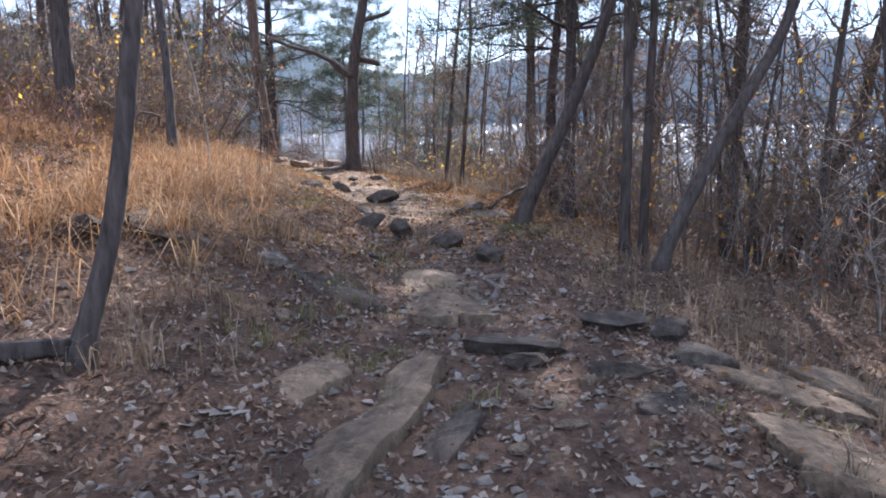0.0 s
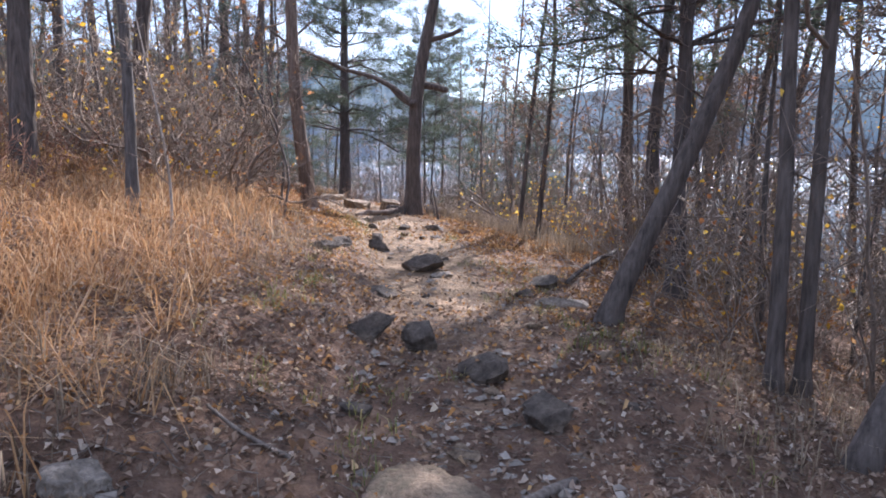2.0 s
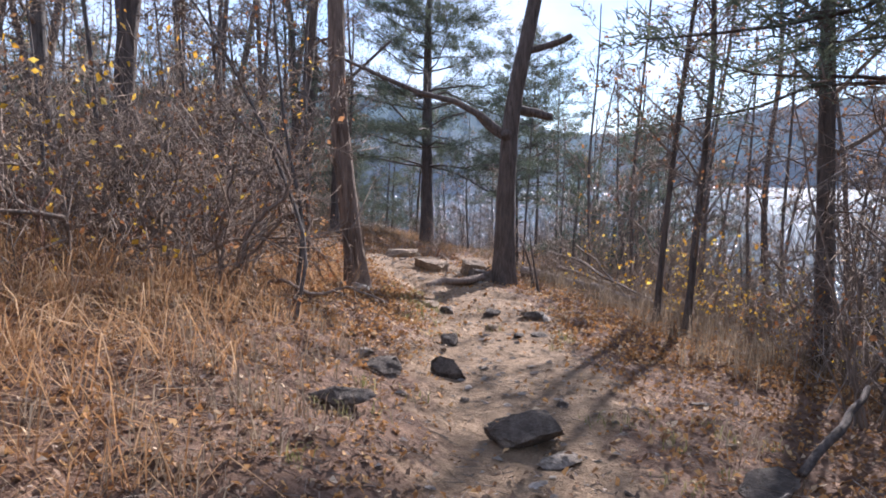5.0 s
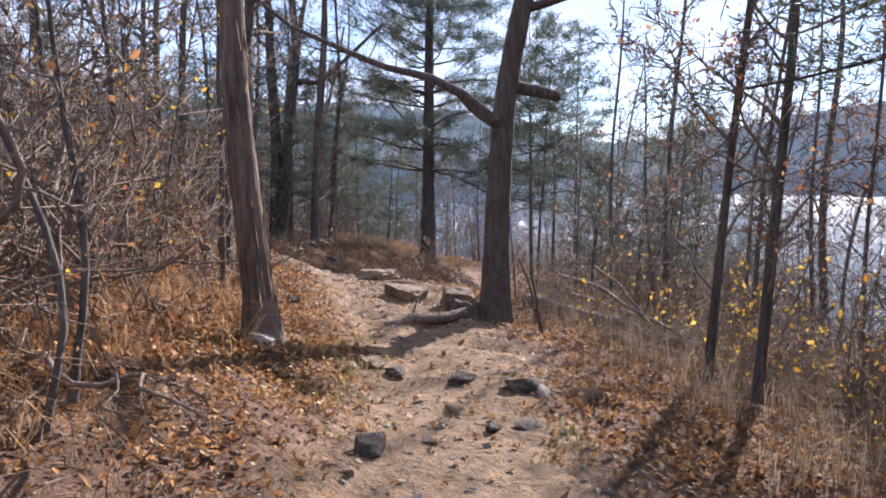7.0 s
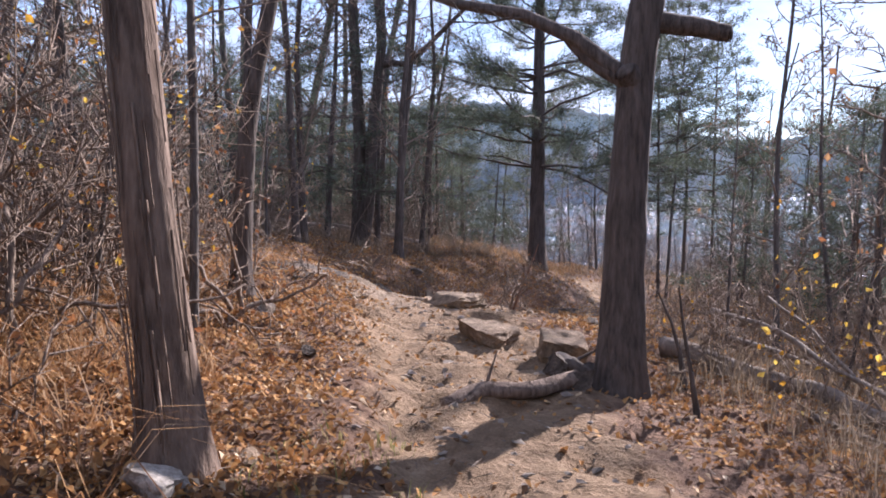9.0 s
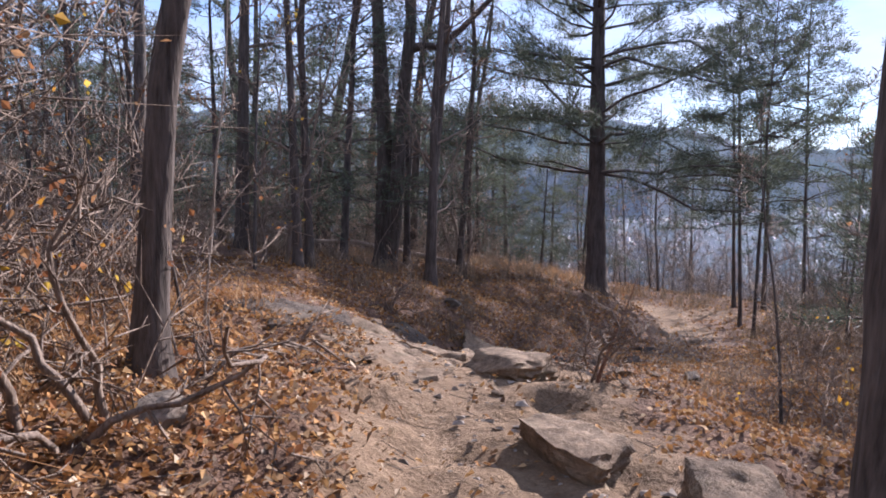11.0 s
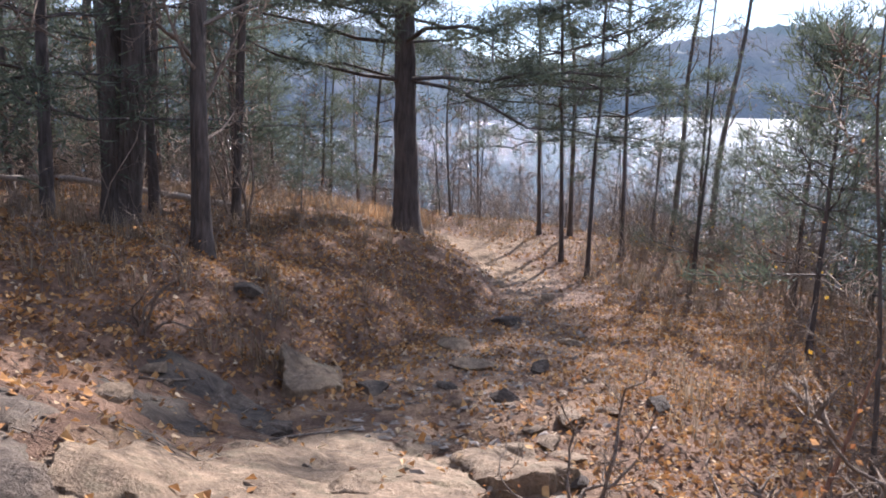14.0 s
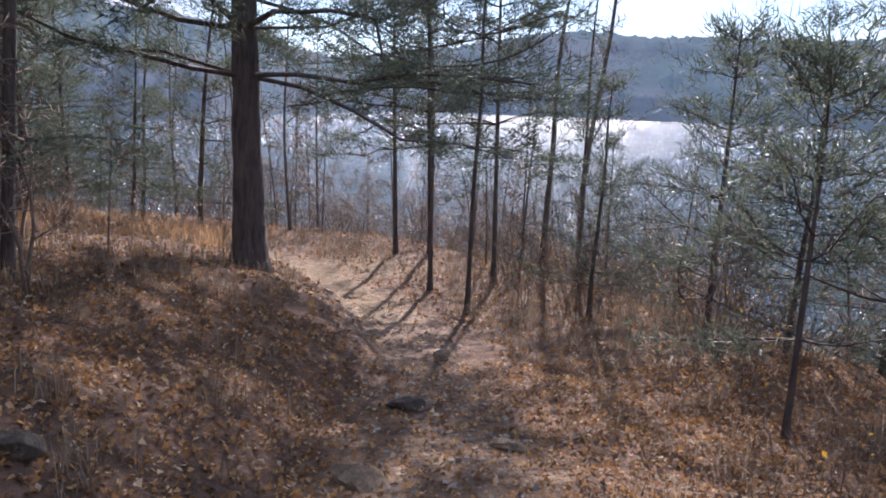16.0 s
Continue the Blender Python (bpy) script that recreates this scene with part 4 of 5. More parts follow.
# thickets
brush = [
    shrub("shrub", 81, 8, 2.4),
    shrub("shrub", 82, 6, 1.7, "leafless tangled shrub of thin stems"),
    shrub("shrub", 83, 9, 1.3, "low leafless shrub of fine twigs", lean=0.7),
    shrub("autumn_shrub", 84, 6, 2.1, "thin shrub with sparse yellow leaves", None, YELLOW, 30),
    shrub("autumn_shrub", 85, 7, 1.5, "thin shrub with rust-brown leaves", None, RUST, 60),
    shrub("sapling_clump", 86, 4, 3.4, "clump of tall thin bare saplings", lean=0.22, thick=0.012, category="saplings"),
]
thin = [sapling("sapling", 90), sapling("sapling", 91, 5.2, 0.03), sapling("sapling", 92, 3.4, 0.016, 13, 0.8, RUST, 26, "thin sapling with scattered rusty leaves"), sapling("sapling", 93, 4.0, 0.02, 14, 0.9, YELLOW, 34, "thin sapling with scattered yellow leaves")]
thorny = shrub("sprawling_shrub", 87, 7, 2.3, "sprawling shrub with contorted grey-brown stems", TWIG, RUST, 90, 1.2, 6, 0.25, 0.017, wander=0.36)
placed = []
tall = [brush[0], brush[3], brush[5], brush[5]]
scatter(thin, 46, (1.6, 8.5), (4.5, 20), 0.5, lambda x, y: dry(x, y) and -left_of(x, y) > 2.2 + 0.5 * (y < 9), 0.75, 1.25)
scatter(thin[:3], 22, (-3, 7), (19, 42), 0.7, lambda x, y: dry(x, y) and -left_of(x, y) > 2.6 + 1.0 * (y > 26) and y > 20 - 0.3 * x, 0.6, 1.05)
scatter(thin[2:], 14, (-9, -5), (13, 23), 0.7, lambda x, y: left_of(x, y) > 2.6, 0.9, 1.3)
scatter(thin[:3], 18, (-20, -5.5), (6, 24), 0.9, lambda x, y: left_of(x, y) > 3.4, 0.8, 1.3)
scatter(thin[:3], 18, (-20, -7), (24, 46), 0.9, lambda x, y: dry(x, y) and left_of(x, y) > 3.0 and math.hypot(x + 9.5, y - 37.5) > 2.6, 0.6, 1.2)
scatter(tall, 18, (1.4, 8), (4.5, 20), 0.55, lambda x, y: dry(x, y) and -left_of(x, y) > 2.1 + 0.5 * (y < 9), 0.8, 1.3)
scatter(brush, 16, (0.6, 8), (4.5, 20), 0.5, lambda x, y: dry(x, y) and -left_of(x, y) > 1.7 + 0.5 * (y < 9), 0.7, 1.1)
scatter(brush, 26, (-4, 8), (18.5, 42), 0.6, lambda x, y: dry(x, y) and -left_of(x, y) > 1.6 + 1.2 * (y > 26) and y > 19 - 0.3 * x, 0.6, 1.1)
scatter(tall, 12, (-3, 5), (28, 42), 0.9, lambda x, y: dry(x, y) and inland(x, y) < 6 and -left_of(x, y) > 2.4, 0.8, 1.2)
scatter(brush[:3] + brush[5:], 11, (-9, -3), (12, 20), 0.7, lambda x, y: left_of(x, y) > 2.3 and x < -4.9 + 0.35 * (14 - y), 0.7, 1.15)
scatter(tall, 14, (-22, -5), (5.5, 24), 0.9, lambda x, y: left_of(x, y) > 4.0, 0.9, 1.4)
scatter(brush[:3], 20, (-18, -4), (25, 44), 0.8, lambda x, y: dry(x, y) and left_of(x, y) > 1.9 and math.hypot(x + 9.5, y - 37.5) > 2.6, 0.35, 0.8)
scatter([brush[5]], 16, (-22, -8), (22, 42), 0.9, lambda x, y: dry(x, y) and left_of(x, y) > 3.2 and math.hypot(x + 9.5, y - 37.5) > 2.6, 0.8, 1.3)
scatter(thin[:3], 28, (-10, 2), (36, 47), 0.7, lambda x, y: dry(x, y) and inland(x, y) < 5 and abs(left_of(x, y)) > 1.6 and math.hypot(x + 9.5, y - 37.5) > 2.6, 0.6, 1.1)
scatter(brush[:3] + brush[5:], 20, (-16, 2), (39, 49), 0.8, lambda x, y: dry(x, y) and inland(x, y) < 5 and left_of(x, y) < 9, 0.8, 1.3)
for x, y, turn, s in ((-3.6, 12.6, 40, 0.9), (-4.6, 13.9, 160, 1.1), (-5.2, 12.2, 260, 1.2), (-6.2, 16.3, 80, 1.0), (-5.1, 15.6, 200, 1.0), (-5.8, 14.4, 120, 1.15), (-5.4, 17.6, 330, 0.9), (-6.9, 17.8, 240, 1.0)):
    copy_thing(thorny, pose(*foot(x, y), 0, 0, turn) @ Matrix.Scale(s, 4))
for x, y, turn, s in ((-4.05, 21.2, 20, 0.42), (-4.5, 22.0, 120, 0.36), (-7.55, 23.9, 60, 0.45)):
    copy_thing(thorny, pose(*foot(x, y), 0, 0, turn) @ Matrix.Scale(s, 4))
on_right = lambda x, y: smooth(1.8, 2.7, x - trail(y) - 0.5 * (y < 9.5)) * (inland(x, y) > 0.3)  # noqa: E731
# Paler bark on these backlit wands stands in for haze and lit twigs.
undergrowth("undergrowth", 420, (1.2, 8.5), (4, 20), lambda x, y: on_right(x, y), 2.3, 500, "tangled brown-leaved undergrowth above the lake", TWIG_PALE, 10, RUST, 0.4, 0.06)
undergrowth("undergrowth", 360, (1.5, 7), (4, 20), lambda x, y: on_right(x, y) * (lattice(x * 0.6, y * 0.6, 61) > -0.1), 3.6, 501, "tall tangled undergrowth with yellow leaves", TWIG, 11, YELLOW, 0.3, 0.06)
undergrowth("undergrowth", 950, (-3.5, 7), (19.5, 43), lambda x, y: smooth(1.8, 3.2, x - trail(y)) * (inland(x, y) > 0.2) * (y > 20.5 - 0.3 * x), 1.7, 502, "tangled brush with a few yellow leaves along the shore", TWIG, 10, YELLOW, 0.05, 0.05)
undergrowth("undergrowth", 900, (-12, 2.5), (35.5, 47), lambda x, y: (inland(x, y) > 0.1) * (inland(x, y) < 5) * smooth(1.3, 2, np.abs(x - trail(y))) * (np.hypot(x + 9.5, y - 37.5) > 2.6), 2.9, 503, "tangled leafless shoreline brush", TWIG, 10)
undergrowth("undergrowth", 650, (-9, -2.6), (11.5, 20), lambda x, y: smooth(2.2, 3.2, trail(y) - x) * (x < -3.9 + 0.3 * (14 - y)), 2.3, 504, "tangled brown brush beside the trail", TWIG, 10, RUST, 0.3, 0.045)
undergrowth("undergrowth", 1000, (-12, -2), (5, 16), lambda x, y: smooth(2.4, 5, trail(y) - x), 1.3, 505, "rust-brown weeds on the grassy bank", RUST_STEM, 9, YELLOW, 0.07, 0.045)
undergrowth("undergrowth", 450, (-18, -6), (23.5, 40), lambda x, y: (inland(x, y) > 1) * smooth(2.2, 3.4, trail(y) - x) * (np.hypot((x + 9.5) / 1.6, y - 37.5) > 2.4), 1.0, 506, "low brown woodland undergrowth", TWIG, 9, RUST, 0.02)
undergrowth("undergrowth", 170, (-7, -3.2), (11, 19.5), lambda x, y: smooth(2.4, 3.2, trail(y) - x), 2.9, 509, "tall brush with bright yellow leaves", TWIG, 10, YELLOW, 0.42, 0.065)
undergrowth("undergrowth", 170, (-1, 3.2), (14, 21), lambda x, y: smooth(2.4, 3.1, x - trail(y)) * (y > 15.5 - x), 1.7, 510, "brush with orange leaves on the lake bank", TWIG, 10, YELLOW, 0.4, 0.06)
undergrowth("undergrowth", 480, (-20, -9), (26, 48), lambda x, y: (inland(x, y) > 0.3) * smooth(3.6, 5.5, trail(y) - x) * (np.hypot((x + 9.5) / 1.6, y - 37.5) > 2.4), 3.0, 508, "tall brown woodland undergrowth", TWIG, 11, RUST, 0.03)
undergrowth("undergrowth", 360, (-19, -7), (14, 26), lambda x, y: smooth(3.5, 6, trail(y) - x), 3.2, 507, "tangled woodland undergrowth", TWIG, 10, RUST, 0.04)

for ob in kinds + pines + slender + bank + brush + thin + [thorny]:
    for o in [*ob.children_recursive, ob]:
        bpy.data.objects.remove(o)

# ---- stones, logs ----
def stone_mesh(name, size, seed, material, boxy=0.0, cuts=9, detail=3):
    """A broken stone: a ball cut by planes and roughened. Its foot is at z = 0."""
    rng = np.random.default_rng(seed)
    bm = bmesh.new()
    bmesh.ops.create_icosphere(bm, subdivisions=detail, radius=1)
    v = np.array([p.co[:] for p in bm.verts])
    if boxy:
        v = v / np.max(np.abs(v), axis=1)[:, None] ** boxy
    v = v + 0.10 * np.stack([lattice(v[:, 0] * 2 + v[:, 2] * 2, v[:, 1] * 2 - v[:, 2], seed + k) for k in range(3)], -1)
    for _ in range(cuts):
        n = unit(rng.normal(0, 1, 3) * np.array([1, 1, 0.8]))
        over = np.maximum(v @ n - rng.uniform(0.36, 0.78), 0)
        v = v - over[:, None] * n
    layer = v[:, 2] * 5 + 0.6 * lattice(v[:, 0] * 2, v[:, 1] * 2, seed + 6)
    v = v * (1 + 0.025 * np.sign(np.sin(layer * 3))[:, None] * np.array([1, 1, 0.0]))
    v = v + 0.035 * np.stack([lattice(v[:, 0] * 6 + v[:, 2] * 5, v[:, 1] * 6 - v[:, 2] * 4, seed + 9 + k) for k in range(3)], -1)
    v = v + 0.015 * np.stack([lattice(v[:, 0] * 17 + v[:, 2] * 9, v[:, 1] * 17 - v[:, 2] * 8, seed + 19 + k) for k in range(3)], -1)
    v -= (v.max(0) + v.min(0)) / 2
    v = v / (v.max(0) - v.min(0)) * np.array(size)
    v[:, 2] += size[2] * 0.5
    for p, co in zip(bm.verts, v):
        p.co = co
    for f in bm.faces:
        f.smooth = False
    me = bpy.data.meshes.new(name)
    bm.to_mesh(me)
    bm.free()
    me.materials.append(material)
    me.shade_smooth()
    me.set_sharp_from_angle(angle=radians(44))
    return me


def stone(name, x, y, size, seed, label, material=None, turn=0.0, sunk=0.3, tilt=(0, 0), boxy=0.45, category="rock", cuts=12, detail=4, z=None):
    ob = new(name, stone_mesh(name, size, seed, material or ROCK, boxy, cuts, detail))
    ob.matrix_basis = pose(x, y, (float(ground(x, y)) if z is None else z) - sunk * size[2], tilt[0], tilt[1], turn)
    return tagged(ob, label, category)


def slab(name, x, y, size, seed, label, material=None, turn=0.0, tilt=0.0, category="rock slab", cross=0.0):
    """Worn, cracked bedrock, its broken outline proud of the ground it lies in. tilt, cross: how steeply it rises along and across."""
    rng = np.random.default_rng(seed)
    w, le, h = size
    n, rings = (96, 28) if max(w, le) > 0.55 else (56, 18)
    a = np.linspace(0, 2 * math.pi, n, endpoint=False)
    corners = np.sort(rng.uniform(0, 2 * math.pi, 11))
    reach = rng.uniform(0.74, 1.14, 11)
    out = np.interp(a, np.concatenate([corners - 2 * math.pi, corners, corners + 2 * math.pi]), np.tile(reach, 3))
    box = 1 / np.maximum(np.abs(np.cos(a)), np.abs(np.sin(a))) ** 0.5
    out = out * box * (1 + 0.06 * lattice(a * 5, a * 0, seed + 11) + 0.02 * rng.normal(0, 1, n))
    rho = np.concatenate([np.linspace(0.03, 0.84, rings - 8), [0.88, 0.91, 0.935, 0.955, 0.975, 0.99, 1.01, 1.05]])
    P, A = np.meshgrid(rho, np.arange(n), indexing="ij")
    lx, ly = P * out[A] * np.cos(a[A]) * w / 2, P * out[A] * np.sin(a[A]) * le / 2
    c, s_ = math.cos(radians(turn)), math.sin(radians(turn))
    wx, wy = x + c * lx - s_ * ly, y + s_ * lx + c * ly
    crisp = 0.9 + 0.06 * lattice(lx * 7, ly * 7, seed)
    rim = 1 - smooth(crisp, 1.02, P)
    relief = 0.3 * h * lattice(lx * 2.5 + seed, ly * 2.5, seed) + 0.012 * lattice(lx * 8, ly * 8, seed + 1) + 0.006 * lattice(lx * 21, ly * 21, seed + 2)
    ledge = 0.2 * h * np.tanh(9 * (lattice(lx * 1.9 + 3, ly * 1.3, seed + 4) - 0.1))
    split = np.exp(-((lattice(lx * 2.6 + 0.7 * ly, ly * 1.7, seed + 7) - 0.05) / 0.07) ** 2) * smooth(-0.4, 0.2, lattice(lx * 2, ly * 2, seed + 8))
    worn = h * (0.8 - 0.35 * P * P) - 0.4 * h * split
    z = height(wx, wy) - 0.02 + rim * (worn + relief + ledge + tilt * ly + cross * lx) - (1 - rim) * 0.16
    o = np.array([x, y, float(height(x, y))])
    v = np.stack([wx, wy, z], -1).reshape(-1, 3) - o
    v = np.vstack([v, v[:n].mean(0)])
    i, j = np.meshgrid(np.arange(len(rho) - 1), np.arange(n), indexing="ij")
    k = (j + 1) % n
    g = Geo()
    g.put(v, np.stack([i * n + j, (i + 1) * n + j, (i + 1) * n + k, i * n + k], -1).reshape(-1, 4), [(q, (q + 1) % n, len(v) - 1) for q in range(n)])
    ob = new(name, g.mesh(name, material or ROCK_TAN))
    ob.data.set_sharp_from_angle(angle=radians(38))
    ob.matrix_basis = pose(*o)
    return tagged(ob, label, category)


slab("rock_slab", 0.0, 5.3, (0.72, 1.8, 0.075), 1, "smooth flat tan slab set in the trail", ROCK_TAN, 8)
slab("rock_slab", -0.72, 5.05, (0.6, 0.85, 0.1), 2, "flat grey slab among leaves", ROCK, 30)
stone("rock", -1.2, 5.2, (0.24, 0.2, 0.14), 3, "small pale angular stone on leaf litter", ROCK_PALE, 20)
stone("rock", 0.45, 6.85, (0.34, 0.3, 0.2), 4, "dark rock at the trail's edge", ROCK, 50)
stone("rock_ledge", 0.38, 4.05, (0.6, 0.4, 0.26), 5, "dark undercut ledge rock in the trail", ROCK, 8, 0.72, (-7, 3), 0.7, "rock ledge", 6)
stone("rock", 0.42, 3.82, (0.3, 0.24, 0.14), 305, "dark broken rock under the ledge", ROCK, 30, 0.4)
slab("rock_slab", -0.66, 3.3, (0.42, 0.9, 0.1), 6, "pale tilted slab among leaves", ROCK_TAN, -22, 0.06, cross=0.2)
slab("rock_ledge", -0.27, 3.05, (0.38, 1.75, 0.12), 7, "long tan ledge of rock along the trail", ROCK_TAN, -14, 0.02, "rock ledge", 0.32)
slab("rock_ledge", 0.02, 2.85, (0.2, 0.8, 0.08), 307, "narrow broken ledge beside the long one", ROCK, -18, 0.03, "rock ledge", 0.3)
stone("rock", 1.05, 4.45, (0.42, 0.38, 0.26), 8, "low dark rock with dead grass round it", ROCK, 45, 0.7)
stone("rock", 1.38, 4.4, (0.36, 0.3, 0.24), 315, "low dark rock with dead grass round it", ROCK, 10, 0.6)
stone("rock", 1.42, 3.95, (0.4, 0.4, 0.24), 308, "low dark rock with dead grass round it", ROCK, 60, 0.62)
stone("rock", 0.92, 3.6, (0.34, 0.26, 0.14), 309, "dark flat rock at the trail's edge", ROCK, -20, 0.4)
slab("rock_slab", 1.1, 3.2, (0.5, 0.5, 0.08), 310, "dark rock with dead grass round it", ROCK, 35)
slab("rock_slab", 1.8, 3.85, (0.7, 1.15, 0.07), 9, "broad worn pale bedrock slab", ROCK_TAN, 28, 0, cross=-0.12)
slab("rock_slab", 2.4, 3.7, (0.8, 1.3, 0.06), 311, "broad worn pale bedrock slab", ROCK_TAN, 20, 0, cross=-0.1)
slab("rock_slab", 1.62, 2.85, (0.7, 0.95, 0.07), 312, "cracked pale bedrock slab", ROCK_TAN, 12, 0, cross=-0.1)
slab("rock_slab", 2.2, 2.6, (0.7, 1.0, 0.05), 313, "cracked pale bedrock slab", ROCK_TAN, -10)
for n, (x, y, s) in enumerate(((0.55, 3.02, 0.16), (0.54, 3.29, 0.17), (0.39, 3.4, 0.13), (0.85, 2.76, 0.11), (0.14, 3.12, 0.1), (0.72, 3.5, 0.12), (0.3, 2.75, 0.1))):
    stone("flat_stone", x, y, (s, s * 0.75, 0.05), 20 + n, "flat loose stone on the trail", ROCK_TAN, 40 * n, 0.35, category="stone", detail=2)
stone("rock", -2.0, 5.35, (0.62, 0.55, 0.34), 30, "dark rocky mound with dead grass", ROCK, 20, 0.5)
stone("rock", -2.45, 5.0, (0.42, 0.4, 0.28), 31, "dark rocky mound with dead grass", ROCK, 70, 0.4)
stone("rock", 0.05, 7.5, (0.32, 0.26, 0.22), 32, "dark rock standing in the trail", ROCK, 25, 0.2)
stone("rock", -0.8, 7.98, (0.36, 0.28, 0.24), 33, "dark angular rock beside the trail", ROCK, -20, 0.2)
stone("rock", -0.47, 8.1, (0.28, 0.26, 0.25), 34, "dark angular rock beside the trail", ROCK, 40, 0.2)
stone("rock", -1.98, 10.98, (0.42, 0.2, 0.13), 35, "dark flat rock in dry grass", ROCK, 5, 0.2)
stone("rock", -0.92, 11.35, (0.5, 0.34, 0.25), 36, "dark rounded rock in the trail", ROCK, 10, 0.25)
stone("rock_slab", 0.62, 9.85, (0.52, 0.32, 0.13), 37, "pale flat rock at the trail's edge", ROCK_PALE, -10, 0.2, (0, 5), 0.4, "rock slab")
for n, (x, y, sx, sy, sz, m) in enumerate(((0.25, 10.2, 0.22, 0.2, 0.13, ROCK), (0.46, 11.15, 0.4, 0.3, 0.16, ROCK), (-0.68, 11.1, 0.27, 0.2, 0.07, ROCK_PALE), (-1.05, 9.65, 0.42, 0.3, 0.12, ROCK), (-1.7, 12.55, 0.28, 0.26, 0.24, ROCK), (-2.1, 12.1, 0.32, 0.28, 0.17, ROCK), (-2.35, 12.35, 0.2, 0.2, 0.1, ROCK_PALE), (-1.95, 13.75, 0.25, 0.2, 0.15, ROCK), (-1.87, 15.45, 0.28, 0.2, 0.12, ROCK), (-1.36, 15.4, 0.36, 0.3, 0.15, ROCK), (-1.2, 15.25, 0.2, 0.2, 0.1, ROCK_PALE), (-2.4, 15.42, 0.2, 0.2, 0.12, ROCK), (-2.62, 15.5, 0.26, 0.2, 0.1, ROCK_TAN), (-5.35, 18.1, 0.34, 0.3, 0.22, ROCK_PALE), (-4.28, 17.38, 0.18, 0.16, 0.11, ROCK), (-6.4, 21.1, 0.34, 0.3, 0.1, ROCK))):
    stone("rock", x, y, (sx, sy, sz), 40 + n, "weathered rock beside the dirt trail" if m is ROCK else "pale weathered rock beside the dirt trail", m, 33 * n, 0.32)
stone("rock", -3.36, 14.98, (0.32, 0.28, 0.24), 60, "lichened boulder at the cedar's foot, whitened as if sunlit", ROCK_WHITE_LIT, 12, 0.42, (0, 0), 0.2)
stone("stone_block", -4.7, 21.0, (0.78, 0.5, 0.26), 61, "squared brown stone block edging the trail", ROCK_TAN, -22, 0.22, (0, -3), 0.93, "stone block", 1)
stone("stone_block", -3.68, 19.35, (0.68, 0.45, 0.28), 62, "squared brown stone block edging the trail", ROCK_TAN, -18, 0.42, (0, 3), 0.93, "stone block", 1)
stone("stone_block", -2.8, 18.9, (0.42, 0.42, 0.3), 63, "tilted squared stone block beside the oak", ROCK_TAN, 20, 0.2, (6, 5), 0.93, "stone block", 1)
slab("rock_outcrop", -5.7, 22.4, (1.5, 2.1, 0.09), 64, "broad tan bedrock outcrop worn smooth", ROCK_TAN, 14, -0.02, "rock outcrop")
slab("rock_outcrop", -5.75, 20.95, (1.25, 2.0, 0.08), 65, "broad tan bedrock outcrop worn smooth and gritty", ROCK_TAN, 22, 0, "rock outcrop")
slab("rock_outcrop", -4.85, 21.75, (0.75, 0.8, 0.07), 70, "flat tan bedrock shelf in the trail", ROCK_TAN, 25, 0, "rock outcrop")
slab("rock_outcrop", -6.85, 22.3, (0.85, 1.9, 0.1), 71, "flat grey bedrock showing through leaf litter", ROCK, 8, 0, "rock outcrop")
# Grey plate; its dark rock colour also stands in for shade lying here.
slab("rock_outcrop", -6.8, 20.95, (0.95, 1.2, 0.09), 316, "flat grey bedrock showing through leaf litter", ROCK, -12, 0, "rock outcrop")
slab("rock_outcrop", -6.25, 21.8, (0.6, 1.2, 0.1), 314, "tan bedrock shelf beside the outcrop", ROCK_TAN, 12, 0, "rock outcrop")
slab("rock_outcrop", -6.8, 23.5, (1.15, 0.75, 0.07), 66, "low grey bedrock shelf under leaf litter", ROCK, 6, 0, "rock outcrop")
slab("rock_outcrop", -4.85, 22.75, (0.75, 0.8, 0.13), 67, "tan bedrock shelf in the trail", ROCK_TAN, 35, 0, "rock outcrop")
slab("rock", -6.5, 24.5, (0.62, 0.66, 0.2), 68, "pale humped boulder by the trail", ROCK_TAN, 20, 0.1, "rock")
for n, (x, y, sx, sz) in enumerate(((-5.0, 24.4, 0.22, 0.13), (-4.58, 23.33, 0.26, 0.07), (-4.51, 24.0, 0.3, 0.08), (-4.57, 22.6, 0.22, 0.08), (-5.33, 25.45, 0.46, 0.1), (-4.66, 23.47, 0.22, 0.09), (-3.83, 24.66, 0.32, 0.12), (-4.3, 24.3, 0.26, 0.06), (-4.75, 23.8, 0.18, 0.06), (-4.74, 25.5, 0.2, 0.14), (-5.6, 26.4, 0.5, 0.14), (-4.4, 27.3, 0.34, 0.1), (-5.2, 28.4, 0.4, 0.12), (-4.7, 30.2, 0.3, 0.12), (-5.5, 31.5, 0.35, 0.12), (-7.4, 25.4, 0.3, 0.14))):
    stone("flat_stone", x, y, (sx, sx * 0.7, sz), 80 + n, "flat loose stone on the stony trail", ROCK_TAN if n % 3 else ROCK, 47 * n, 0.25, category="stone", detail=2 if sx < 0.3 else 3)

